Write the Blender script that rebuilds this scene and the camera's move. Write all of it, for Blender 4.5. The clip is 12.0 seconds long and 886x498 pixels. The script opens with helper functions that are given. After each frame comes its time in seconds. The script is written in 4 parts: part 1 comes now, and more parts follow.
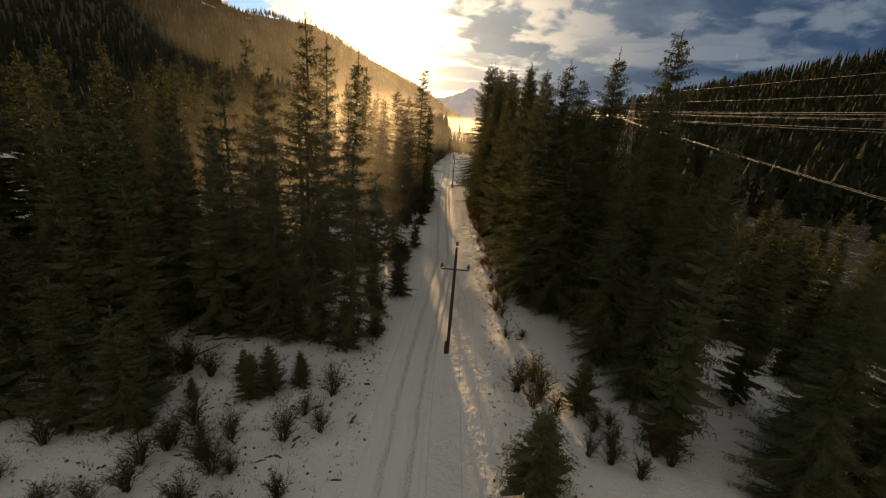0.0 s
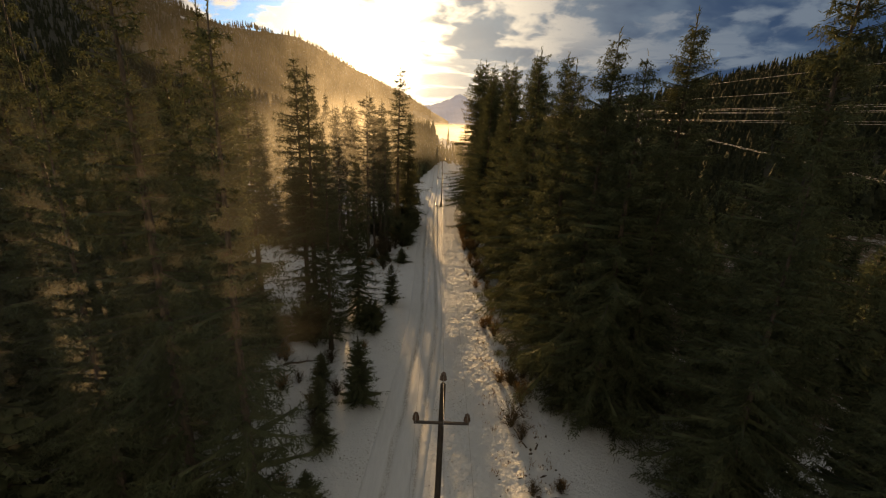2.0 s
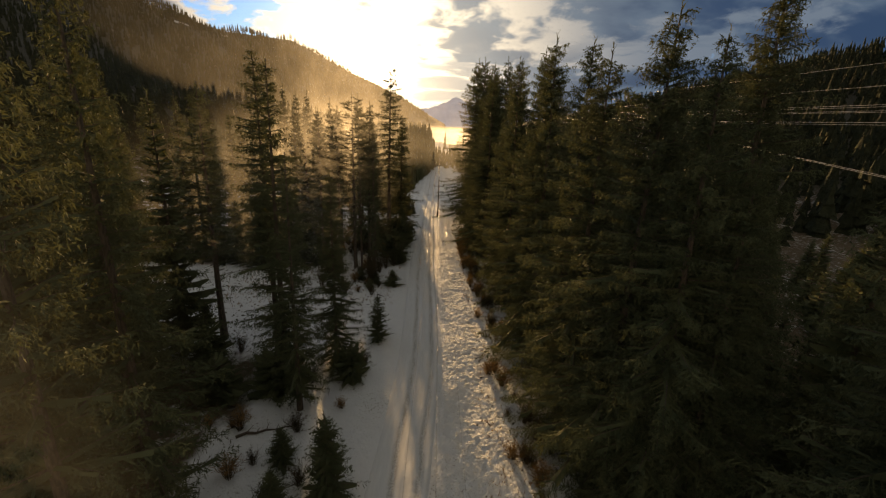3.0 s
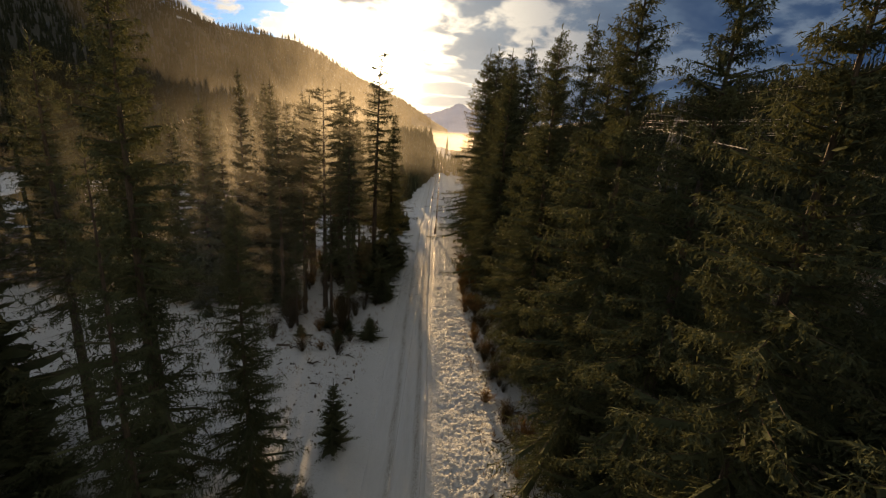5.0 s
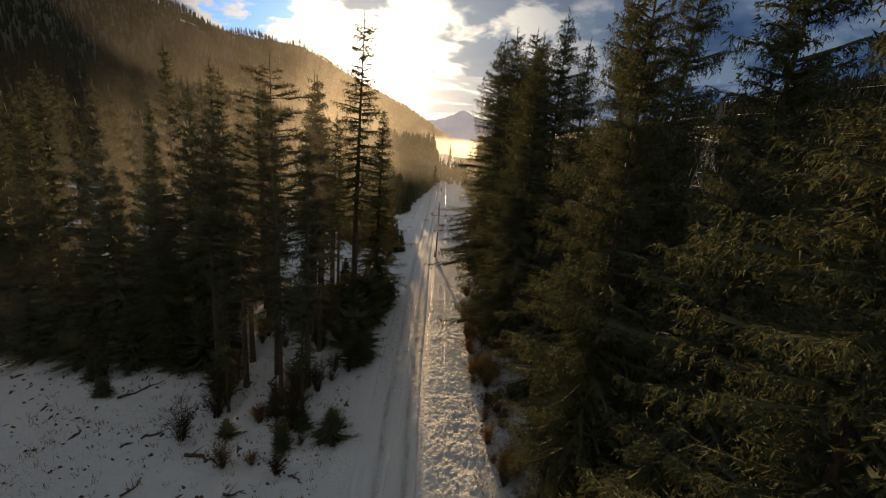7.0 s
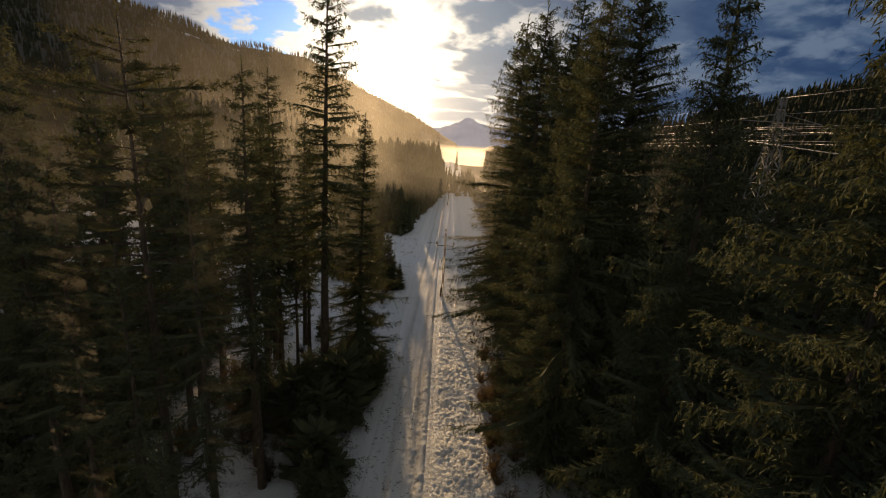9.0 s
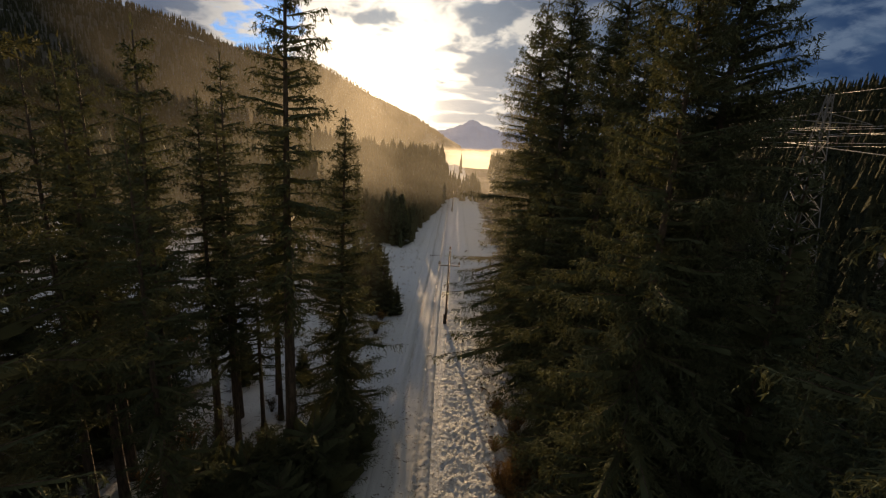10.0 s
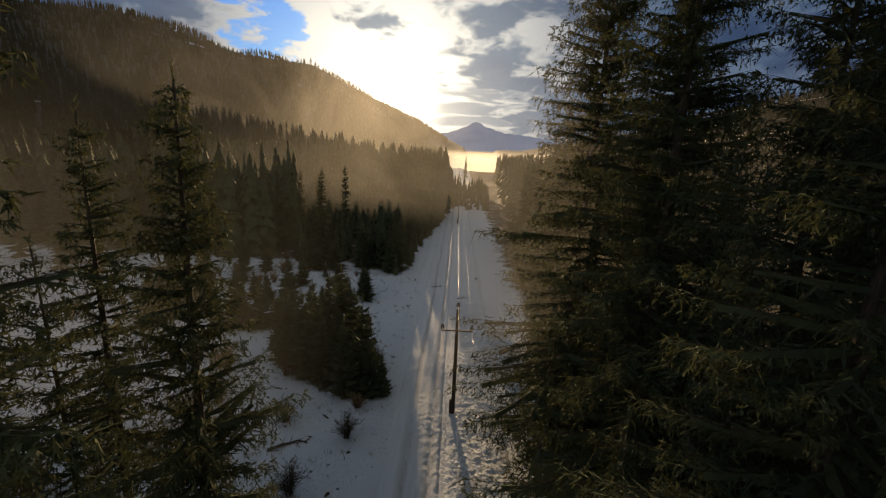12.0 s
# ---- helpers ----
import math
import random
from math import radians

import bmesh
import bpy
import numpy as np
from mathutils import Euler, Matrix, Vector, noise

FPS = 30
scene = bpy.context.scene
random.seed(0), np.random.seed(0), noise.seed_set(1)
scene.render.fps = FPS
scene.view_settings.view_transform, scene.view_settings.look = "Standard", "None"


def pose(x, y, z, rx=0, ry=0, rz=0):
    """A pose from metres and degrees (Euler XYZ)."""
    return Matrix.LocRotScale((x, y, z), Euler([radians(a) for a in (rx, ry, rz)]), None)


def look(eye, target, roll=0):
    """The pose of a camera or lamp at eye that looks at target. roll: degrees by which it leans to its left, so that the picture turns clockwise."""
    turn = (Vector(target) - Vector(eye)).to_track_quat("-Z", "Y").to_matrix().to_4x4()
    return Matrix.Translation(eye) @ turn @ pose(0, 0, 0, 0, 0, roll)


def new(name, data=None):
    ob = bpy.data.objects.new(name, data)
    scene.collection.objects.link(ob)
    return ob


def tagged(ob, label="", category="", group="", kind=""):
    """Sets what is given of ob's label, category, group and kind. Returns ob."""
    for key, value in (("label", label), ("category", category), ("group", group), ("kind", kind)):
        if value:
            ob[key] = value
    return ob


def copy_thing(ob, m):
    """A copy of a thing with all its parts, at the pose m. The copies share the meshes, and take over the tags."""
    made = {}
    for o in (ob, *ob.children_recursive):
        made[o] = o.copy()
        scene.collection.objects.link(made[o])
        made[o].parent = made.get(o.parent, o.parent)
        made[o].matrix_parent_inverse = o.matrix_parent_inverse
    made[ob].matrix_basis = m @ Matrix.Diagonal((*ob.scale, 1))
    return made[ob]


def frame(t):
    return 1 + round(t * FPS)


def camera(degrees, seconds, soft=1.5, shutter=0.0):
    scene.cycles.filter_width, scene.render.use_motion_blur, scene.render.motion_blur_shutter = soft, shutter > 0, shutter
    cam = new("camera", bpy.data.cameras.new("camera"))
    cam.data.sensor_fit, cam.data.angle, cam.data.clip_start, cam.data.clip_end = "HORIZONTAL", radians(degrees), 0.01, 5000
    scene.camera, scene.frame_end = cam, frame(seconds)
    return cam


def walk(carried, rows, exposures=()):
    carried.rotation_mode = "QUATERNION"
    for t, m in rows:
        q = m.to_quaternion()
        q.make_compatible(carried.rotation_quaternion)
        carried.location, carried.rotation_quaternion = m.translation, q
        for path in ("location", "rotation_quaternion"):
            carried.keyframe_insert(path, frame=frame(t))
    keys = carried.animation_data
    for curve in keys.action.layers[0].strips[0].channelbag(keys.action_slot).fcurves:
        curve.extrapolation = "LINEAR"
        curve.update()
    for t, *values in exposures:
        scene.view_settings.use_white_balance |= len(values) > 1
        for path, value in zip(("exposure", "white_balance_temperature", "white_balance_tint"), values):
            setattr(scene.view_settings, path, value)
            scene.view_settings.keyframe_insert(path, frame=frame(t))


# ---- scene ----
cam = camera(93.2, 12.0, soft=1.2)
METRES, EYE, TILT, LEAN, TURN = 73.73, 16.0, 0.0, 0.0, 0.0
ROWS = [
    (0.0, 0.0, 0.0, 0.0, 1.45, -17.9, -4.48),
    (0.5, 0.0029, 0.0501, 0.0009, 1.2, -17.71, -4.06),
    (1.0, 0.0047, 0.0984, 0.0013, 0.77, -17.47, -3.48),
    (1.5, 0.006, 0.1448, 0.002, 0.33, -17.21, -2.95),
    (2.0, 0.0069, 0.19, 0.0025, -0.06, -16.96, -2.53),
    (2.5, 0.0082, 0.2334, 0.0034, -0.33, -16.74, -2.22),
    (3.0, 0.0094, 0.2754, 0.0037, -0.46, -16.56, -2.16),
    (5.0, 0.0119, 0.4352, -0.0025, -0.14, -15.88, -3.95),
    (5.5, 0.0132, 0.4722, -0.0036, 0.07, -15.74, -4.35),
    (6.0, 0.0138, 0.5096, -0.0047, 0.21, -15.59, -4.65),
    (6.5, 0.0137, 0.5468, -0.006, 0.27, -15.37, -4.75),
    (7.0, 0.0139, 0.5843, -0.0075, 0.34, -15.07, -4.59),
    (9.0, 0.0124, 0.7385, -0.0033, 1.09, -14.16, -3.46),
    (9.5, 0.0118, 0.7804, -0.0023, 1.37, -14.01, -3.38),
    (10.0, 0.0111, 0.8234, -0.0013, 1.63, -13.91, -3.29),
    (10.5, 0.0104, 0.8675, -0.0008, 1.84, -13.82, -3.1),
    (11.0, 0.0094, 0.9126, -0.0002, 2.02, -13.76, -2.89),
    (11.5, 0.0083, 0.9567, 0.0003, 2.11, -13.68, -2.65),
    (12.0, 0.007, 0.9993, 0.0008, 2.13, -13.58, -2.45),
]
walk(cam, [(t, pose(0, 0, EYE, TILT, LEAN, TURN) @ pose(METRES * x, METRES * y, METRES * z, 90 + pitch, roll, yaw)) for t, x, y, z, yaw, pitch, roll in ROWS],
     [(0.0, 0.98, 11400, 9), (3.0, 0.95, 11000, 9), (6.5, 0.86, 8700, 8), (9.5, 0.66, 8500, 9), (12.0, 0.40, 7600, 5)])

# ---------------------------------------------------------------- light
SUN_AZ, SUN_EL = -8.8, 7.0          # degrees, azimuth clockwise from +y
SUN_DIR = Vector((math.sin(radians(SUN_AZ)) * math.cos(radians(SUN_EL)), math.cos(radians(SUN_AZ)) * math.cos(radians(SUN_EL)), math.sin(radians(SUN_EL))))
sun_data = bpy.data.lights.new("sun", "SUN")
sun_data.energy, sun_data.angle, sun_data.color = 4.2, radians(0.6), (1.0, 0.72, 0.46)
sun = new("sun", sun_data)
sun.matrix_world = look(SUN_DIR * 100, (0, 0, 0))


class Nodes:
    """Short hand for a node tree."""

    def __init__(self, tree):
        self.tree = tree
        tree.nodes.clear()

    def add(self, kind, ins=None, **props):
        n = self.tree.nodes.new(kind)
        for k, v in props.items():
            setattr(n, k, v)
        for k, v in (ins or {}).items():
            if isinstance(v, bpy.types.NodeSocket):
                self.tree.links.new(v, n.inputs[k])
            else:
                n.inputs[k].default_value = v
        return n

    def math(self, op, a, b=0.0, c=0.0, clamp=False):
        return self.add("ShaderNodeMath", {0: a, 1: b, 2: c}, operation=op, use_clamp=clamp).outputs[0]

    def vec(self, op, a, b=(0, 0, 0)):
        n = self.add("ShaderNodeVectorMath", {0: a, 1: b}, operation=op)
        return n.outputs[1] if op in ("DOT_PRODUCT", "LENGTH", "DISTANCE") else n.outputs[0]

    def mix(self, f, a, b, blend="MIX"):
        n = self.add("ShaderNodeMix", data_type="RGBA", blend_type=blend)
        for i, v in ((0, f), (6, a), (7, b)):
            if isinstance(v, bpy.types.NodeSocket):
                self.tree.links.new(v, n.inputs[i])
            else:
                n.inputs[i].default_value = v if i == 0 else (*v, 1)
        return n.outputs[2]

    def step(self, v, lo, hi, a=0.0, b=1.0):
        return self.add("ShaderNodeMapRange", {0: v, 1: lo, 2: hi, 3: a, 4: b}, interpolation_type="SMOOTHSTEP").outputs[0]

    def noise(self, vector, scale, detail=4.0, rough=0.55, distort=0.0):
        return self.add("ShaderNodeTexNoise", {"Vector": vector, "Scale": scale, "Detail": detail, "Roughness": rough, "Distortion": distort}).outputs[0]


CLOUD_SEED = 3.3


def aim(az, el):
    return (math.sin(radians(az)) * math.cos(radians(el)), math.cos(radians(az)) * math.cos(radians(el)), math.sin(radians(el)))


def make_world():
    w = bpy.data.worlds.new("winter_sky")
    scene.world = w
    w.use_nodes = True
    n = Nodes(w.node_tree)
    d = n.vec("NORMALIZE", n.add("ShaderNodeTexCoord").outputs["Generated"])
    xyz = n.add("ShaderNodeSeparateXYZ", {0: d})
    z = n.math("MAXIMUM", xyz.outputs[2], 0.0)
    sky = n.add("ShaderNodeTexSky", sky_type="NISHITA", sun_disc=False, sun_elevation=radians(SUN_EL), sun_rotation=radians(SUN_AZ), air_density=1.2, dust_density=0.6)
    clear = n.mix(0.6, n.mix(1.0, sky.outputs[0], (0.028, 0.080, 0.25), "MULTIPLY"), (0.045, 0.15, 0.44))
    # a broken cloud layer, seen in perspective
    flat = n.math("ADD", z, 0.28)
    cu = n.add("ShaderNodeCombineXYZ", {0: n.math("DIVIDE", xyz.outputs[0], flat), 1: n.math("DIVIDE", xyz.outputs[1], flat), 2: CLOUD_SEED}).outputs[0]
    big = n.noise(cu, 1.7, 3.0, 0.5, 0.3)
    fine = n.noise(cu, 6.5, 6.0, 0.58, 0.25)
    near = n.math("MAXIMUM", n.vec("DOT_PRODUCT", d, tuple(SUN_DIR)), 0.0)
    dens = n.math("ADD", n.math("MULTIPLY", big, 0.66), n.math("MULTIPLY", fine, 0.34))
    dens = n.math("MULTIPLY_ADD", n.math("SUBTRACT", 1.0, n.math("POWER", near, 7.0)), 0.022, dens)
    gap = n.math("POWER", n.math("MAXIMUM", n.vec("DOT_PRODUCT", d, aim(-23, 12.5)), 0.0), 160.0)
    bank = n.math("POWER", n.math("MAXIMUM", n.vec("DOT_PRODUCT", d, aim(15, 13)), 0.0), 7.0)
    dens = n.math("MULTIPLY_ADD", bank, 0.058, n.math("MULTIPLY_ADD", gap, -0.065, dens))
    dens = n.math("MULTIPLY_ADD", n.step(xyz.outputs[2], 0.06, 0.17, 1.0, 0.0), 0.045, dens)
    closed = n.math("ADD", dens, n.step(xyz.outputs[0], -0.04, 0.12, 0.0, 0.11))
    cover = n.step(n.math("MULTIPLY_ADD", n.math("POWER", near, 60.0), 0.13, closed), 0.455, 0.50)
    thick = n.step(n.math("MULTIPLY_ADD", n.math("POWER", near, 34.0), -0.21, dens), 0.480, 0.555)
    # flat grey bars of cloud low over the end of the valley
    low = n.add("ShaderNodeCombineXYZ", {0: n.math("MULTIPLY", xyz.outputs[0], 7.0), 1: n.math("MULTIPLY", xyz.outputs[2], 36.0), 2: 1.7}).outputs[0]
    bars = n.math("MULTIPLY", n.step(n.noise(low, 1.0, 5.0, 0.58, 0.4), 0.45, 0.58), n.math("MULTIPLY", n.step(xyz.outputs[2], 0.03, 0.05), n.step(xyz.outputs[2], 0.12, 0.20, 0.85, 0.0)))
    thick = n.math("MAXIMUM", thick, n.math("MULTIPLY", bars, n.step(xyz.outputs[0], -0.11, -0.02)))
    glow_w = n.math("POWER", near, 26.0)
    glow_m = n.math("POWER", near, 220.0)
    glow_s = n.math("POWER", near, 1200.0)
    far_dark = n.mix(n.step(n.noise(cu, 3.4, 4.0, 0.5, 0.2), 0.38, 0.62), (0.038, 0.074, 0.155), (0.012, 0.034, 0.098))
    dark = n.mix(n.math("POWER", near, 16.0), far_dark, (0.21, 0.27, 0.37))
    lit = n.mix(n.math("POWER", near, 19.0), (0.062, 0.102, 0.190), (0.90, 0.90, 0.91))
    cloud = n.mix(thick, lit, dark)
    col = n.mix(cover, clear, cloud)
    # high overhead, out of view: bright even closed clouds added as fill light
    overhead_fill = n.mix(fine, (0.090, 0.117, 0.163), (0.166, 0.196, 0.250))
    col = n.mix(n.step(xyz.outputs[2], 0.40, 0.75), col, overhead_fill)
    # unseen sunlit clouds on the far side, added to light the trees' near sides
    rear_fill = n.mix(n.step(fine, 0.35, 0.65), (0.170, 0.179, 0.194), (0.340, 0.334, 0.322))
    col = n.mix(n.math("MULTIPLY", n.step(xyz.outputs[1], -0.05, -0.6), n.step(xyz.outputs[2], 0.85, 0.35)), col, rear_fill)
    halo = n.add("ShaderNodeVectorMath", {0: (0.95, 0.92, 0.86)}, operation="SCALE")
    amount = n.math("ADD", n.math("ADD", n.math("MULTIPLY", glow_m, n.math("MULTIPLY_ADD", thick, -0.8, 1.05)), n.math("MULTIPLY", glow_s, 8.0)), n.math("MULTIPLY", glow_w, 0.06))
    amount = n.math("MULTIPLY", amount, n.step(fine, 0.30, 0.62, 1.25, 0.55))
    w.node_tree.links.new(amount, halo.inputs["Scale"])
    col = n.vec("ADD", col, halo.outputs[0])
    bg = n.add("ShaderNodeBackground", {0: col, 1: 1.0})
    n.add("ShaderNodeOutputWorld", {0: bg.outputs[0]})


make_world()


# ---------------------------------------------------------------- materials
def material(name, rough=0.7, metal=0.0):
    m = bpy.data.materials.new(name)
    m.use_nodes = True
    n = Nodes(m.node_tree)
    p = n.add("ShaderNodeBsdfPrincipled", {"Roughness": rough, "Metallic": metal})
    out = n.add("ShaderNodeOutputMaterial", {0: p.outputs[0]})
    return m, n, p, out


def set_in(n, node, key, value):
    if isinstance(value, bpy.types.NodeSocket):
        n.tree.links.new(value, node.inputs[key])
    else:
        node.inputs[key].default_value = value


def bump(n, p, height, strength, distance):
    b = n.add("ShaderNodeBump", {"Height": height, "Strength": strength, "Distance": distance})
    n.tree.links.new(b.outputs[0], p.inputs["Normal"])


def mat_snow():
    m, n, p, _ = material("forest_snow", 0.8)
    pos = n.add("ShaderNodeNewGeometry").outputs["Position"]
    sep = n.add("ShaderNodeSeparateXYZ", {0: pos})
    fine = n.noise(pos, 9.0, 5.0, 0.6)
    mid = n.noise(pos, 1.6, 4.0, 0.6)
    big = n.noise(pos, 0.22, 4.0, 0.6)
    base = n.mix(mid, (0.61, 0.63, 0.66), (0.72, 0.735, 0.755))
    # needles, twigs and grass that come through the snow
    litter = n.math("MULTIPLY", n.step(fine, 0.56, 0.66), n.step(n.math("ADD", big, n.math("MULTIPLY", mid, 0.4)), 0.66, 0.86))
    base = n.mix(n.math("MULTIPLY", litter, 0.75), base, (0.14, 0.11, 0.075))
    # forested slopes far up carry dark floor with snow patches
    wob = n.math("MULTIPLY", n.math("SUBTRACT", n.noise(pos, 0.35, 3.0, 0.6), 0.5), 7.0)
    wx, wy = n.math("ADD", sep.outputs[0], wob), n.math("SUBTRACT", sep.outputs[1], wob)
    # floor in the stands: needle litter, plus tree shade put into the colour
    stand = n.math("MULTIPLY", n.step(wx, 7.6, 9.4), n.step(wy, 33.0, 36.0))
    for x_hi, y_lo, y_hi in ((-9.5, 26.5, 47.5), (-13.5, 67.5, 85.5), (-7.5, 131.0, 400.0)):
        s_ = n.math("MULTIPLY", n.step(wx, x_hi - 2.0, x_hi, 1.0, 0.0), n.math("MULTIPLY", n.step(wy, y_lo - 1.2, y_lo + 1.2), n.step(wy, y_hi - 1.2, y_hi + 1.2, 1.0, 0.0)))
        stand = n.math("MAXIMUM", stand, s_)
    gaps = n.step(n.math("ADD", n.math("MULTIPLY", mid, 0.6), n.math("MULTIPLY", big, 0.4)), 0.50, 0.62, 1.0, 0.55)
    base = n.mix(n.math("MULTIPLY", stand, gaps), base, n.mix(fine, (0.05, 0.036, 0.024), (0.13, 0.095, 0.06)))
    slope = n.step(sep.outputs[2], 1.0, 6.0)
    patch = n.step(n.noise(pos, 0.012, 5.0, 0.6), 0.62, 0.72)
    floor = n.mix(patch, (0.045, 0.043, 0.032), (0.55, 0.57, 0.6))
    base = n.mix(slope, base, floor)
    set_in(n, p, "Base Color", base)
    set_in(n, p, "Specular IOR Level", 0.1)
    rough = n.math("ADD", n.math("MULTIPLY", n.noise(pos, 3.5, 5.0, 0.65, 0.5), 0.7), n.math("MULTIPLY", fine, 0.3))
    bump(n, p, rough, 1.0, 0.22)
    return m


def mat_road():
    m, n, p, _ = material("packed_snow", 0.85)
    set_in(n, p, "Specular IOR Level", 0.08)
    pos = n.add("ShaderNodeNewGeometry").outputs["Position"]
    sep = n.add("ShaderNodeSeparateXYZ", {0: pos})
    stretch = n.add("ShaderNodeMapping", {0: pos, 3: (3.0, 0.35, 1.0)}).outputs[0]
    streak = n.noise(stretch, 2.0, 5.0, 0.65)
    fine = n.noise(pos, 11.0, 5.0, 0.65)
    base = n.mix(streak, (0.50, 0.52, 0.545), (0.67, 0.68, 0.70))
    wob = n.math("MULTIPLY", n.math("SUBTRACT", n.noise(n.add("ShaderNodeMapping", {0: pos, 3: (0.0, 0.12, 0.0)}).outputs[0], 1.0, 3.0), 0.5), 0.7)
    swing = n.math("ADD", -0.45, n.step(sep.outputs[1], 17.0, 47.0, 0.0, 1.35))
    swing = n.math("ADD", swing, n.math("ADD", n.step(sep.outputs[1], 47.0, 74.0, 0.0, -0.60), n.step(sep.outputs[1], 74.0, 100.0, 0.0, -0.30)))
    x = n.math("ADD", n.math("SUBTRACT", sep.outputs[0], swing), wob)
    dirt = None
    for cx in (RUT_L, RUT_R):
        band = n.step(n.math("ABSOLUTE", n.math("SUBTRACT", x, cx)), 0.05, 0.26, 1.0, 0.0)
        dirt = band if dirt is None else n.math("MAXIMUM", dirt, band)
    dirt = n.math("MULTIPLY", dirt, n.step(n.math("ADD", n.math("MULTIPLY", streak, 0.5), n.math("MULTIPLY", fine, 0.5)), 0.42, 0.62, 0.05, 0.62))
    base = n.mix(dirt, base, (0.20, 0.18, 0.155))
    # bark and needles trodden into the snow beside the stand of trees
    crumbs = n.math("MULTIPLY", n.step(n.noise(pos, 5.0, 3.0, 0.6), 0.60, 0.66), n.math("MULTIPLY", n.step(sep.outputs[1], 62.0, 70.0), n.step(sep.outputs[1], 82.0, 90.0, 1.0, 0.0)))
    base = n.mix(n.math("MULTIPLY", crumbs, 0.8), base, (0.10, 0.08, 0.06))
    set_in(n, p, "Base Color", base)
    bump(n, p, n.math("ADD", n.math("MULTIPLY", streak, 0.5), n.math("MULTIPLY", fine, 0.5)), 0.7, 0.09)
    return m


def mat_needles(name, a, b, c, thin=0.20, rough_boughs=0.0):
    """Foliage: colour varies from bough to bough, from twig to twig and from tree to tree; some light passes through."""
    m, n, p, out = material(name, 0.75)
    isl = n.add("ShaderNodeNewGeometry").outputs["Random Per Island"]
    obr = n.add("ShaderNodeObjectInfo").outputs["Random"]
    clump = n.step(n.noise(n.add("ShaderNodeTexCoord").outputs["Object"], 0.9, 3.0, 0.6), 0.36, 0.66)
    col = n.mix(n.math("ADD", n.math("MULTIPLY", clump, 0.65), n.math("MULTIPLY", isl, 0.35)), a, b)
    col = n.mix(n.math("MULTIPLY", obr, 0.5), col, c)
    set_in(n, p, "Base Color", col)
    set_in(n, p, "Specular IOR Level", 0.04)
    if rough_boughs:
        bump(n, p, n.noise(n.add("ShaderNodeNewGeometry").outputs["Position"], 1.6, 3.0, 0.7), 1.0, rough_boughs)
    tr = n.add("ShaderNodeBsdfTranslucent", {0: n.mix(0.5, col, (0.13, 0.12, 0.035))})
    mx = n.add("ShaderNodeMixShader", {0: thin, 1: p.outputs[0], 2: tr.outputs[0]})
    n.tree.links.new(mx.outputs[0], out.inputs[0])
    return m


def mat_bark(name, a, b, scale=6.0):
    m, n, p, _ = material(name, 0.85)
    pos = n.add("ShaderNodeTexCoord").outputs["Object"]
    st = n.add("ShaderNodeMapping", {0: pos, 3: (1.0, 1.0, 0.22)}).outputs[0]
    k = n.noise(st, scale * 2.0, 6.0, 0.7)
    set_in(n, p, "Base Color", n.mix(n.step(k, 0.35, 0.65), a, b))
    bump(n, p, k, 0.8, 0.04)
    return m


def mat_plain(name, a, b, scale, rough=0.6, metal=0.0, depth=0.01):
    m, n, p, _ = material(name, rough, metal)
    pos = n.add("ShaderNodeTexCoord").outputs["Object"]
    k = n.noise(pos, scale, 5.0, 0.6)
    set_in(n, p, "Base Color", n.mix(k, a, b))
    bump(n, p, k, 0.5, depth)
    return m


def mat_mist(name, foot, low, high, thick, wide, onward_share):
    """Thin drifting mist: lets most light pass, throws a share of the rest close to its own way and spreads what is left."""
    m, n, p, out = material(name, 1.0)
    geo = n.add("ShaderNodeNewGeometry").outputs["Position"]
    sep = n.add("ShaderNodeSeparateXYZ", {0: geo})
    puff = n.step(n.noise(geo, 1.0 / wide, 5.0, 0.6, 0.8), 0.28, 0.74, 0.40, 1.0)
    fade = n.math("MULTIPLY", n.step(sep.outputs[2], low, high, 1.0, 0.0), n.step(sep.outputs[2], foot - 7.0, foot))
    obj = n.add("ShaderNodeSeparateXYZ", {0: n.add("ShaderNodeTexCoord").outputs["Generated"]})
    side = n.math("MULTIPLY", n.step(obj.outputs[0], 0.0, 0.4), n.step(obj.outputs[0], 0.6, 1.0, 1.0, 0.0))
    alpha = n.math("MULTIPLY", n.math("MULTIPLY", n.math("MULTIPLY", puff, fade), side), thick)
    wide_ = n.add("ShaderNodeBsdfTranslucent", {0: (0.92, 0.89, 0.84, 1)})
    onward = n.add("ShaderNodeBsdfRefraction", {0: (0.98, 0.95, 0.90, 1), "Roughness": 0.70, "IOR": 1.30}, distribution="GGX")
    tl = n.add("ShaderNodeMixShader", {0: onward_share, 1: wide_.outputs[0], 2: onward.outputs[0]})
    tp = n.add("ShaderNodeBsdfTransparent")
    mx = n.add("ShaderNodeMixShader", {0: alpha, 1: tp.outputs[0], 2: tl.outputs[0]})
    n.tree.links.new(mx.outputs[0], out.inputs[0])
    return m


RUT_L, RUT_R = -1.55, -0.25
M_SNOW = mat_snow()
M_ROAD = mat_road()
M_SPRUCE = mat_needles("spruce_needles", (0.050, 0.068, 0.042), (0.120, 0.130, 0.070), (0.074, 0.088, 0.054))
# far woods: darker needle colours carry the shade among the boughs
M_WOODS = mat_needles("shaded_distant_needles", (0.026, 0.034, 0.023), (0.052, 0.058, 0.036), (0.038, 0.044, 0.030), 0.12, 0.9)
M_PINE = mat_needles("pine_needles", (0.048, 0.058, 0.030), (0.120, 0.108, 0.050), (0.075, 0.078, 0.040))
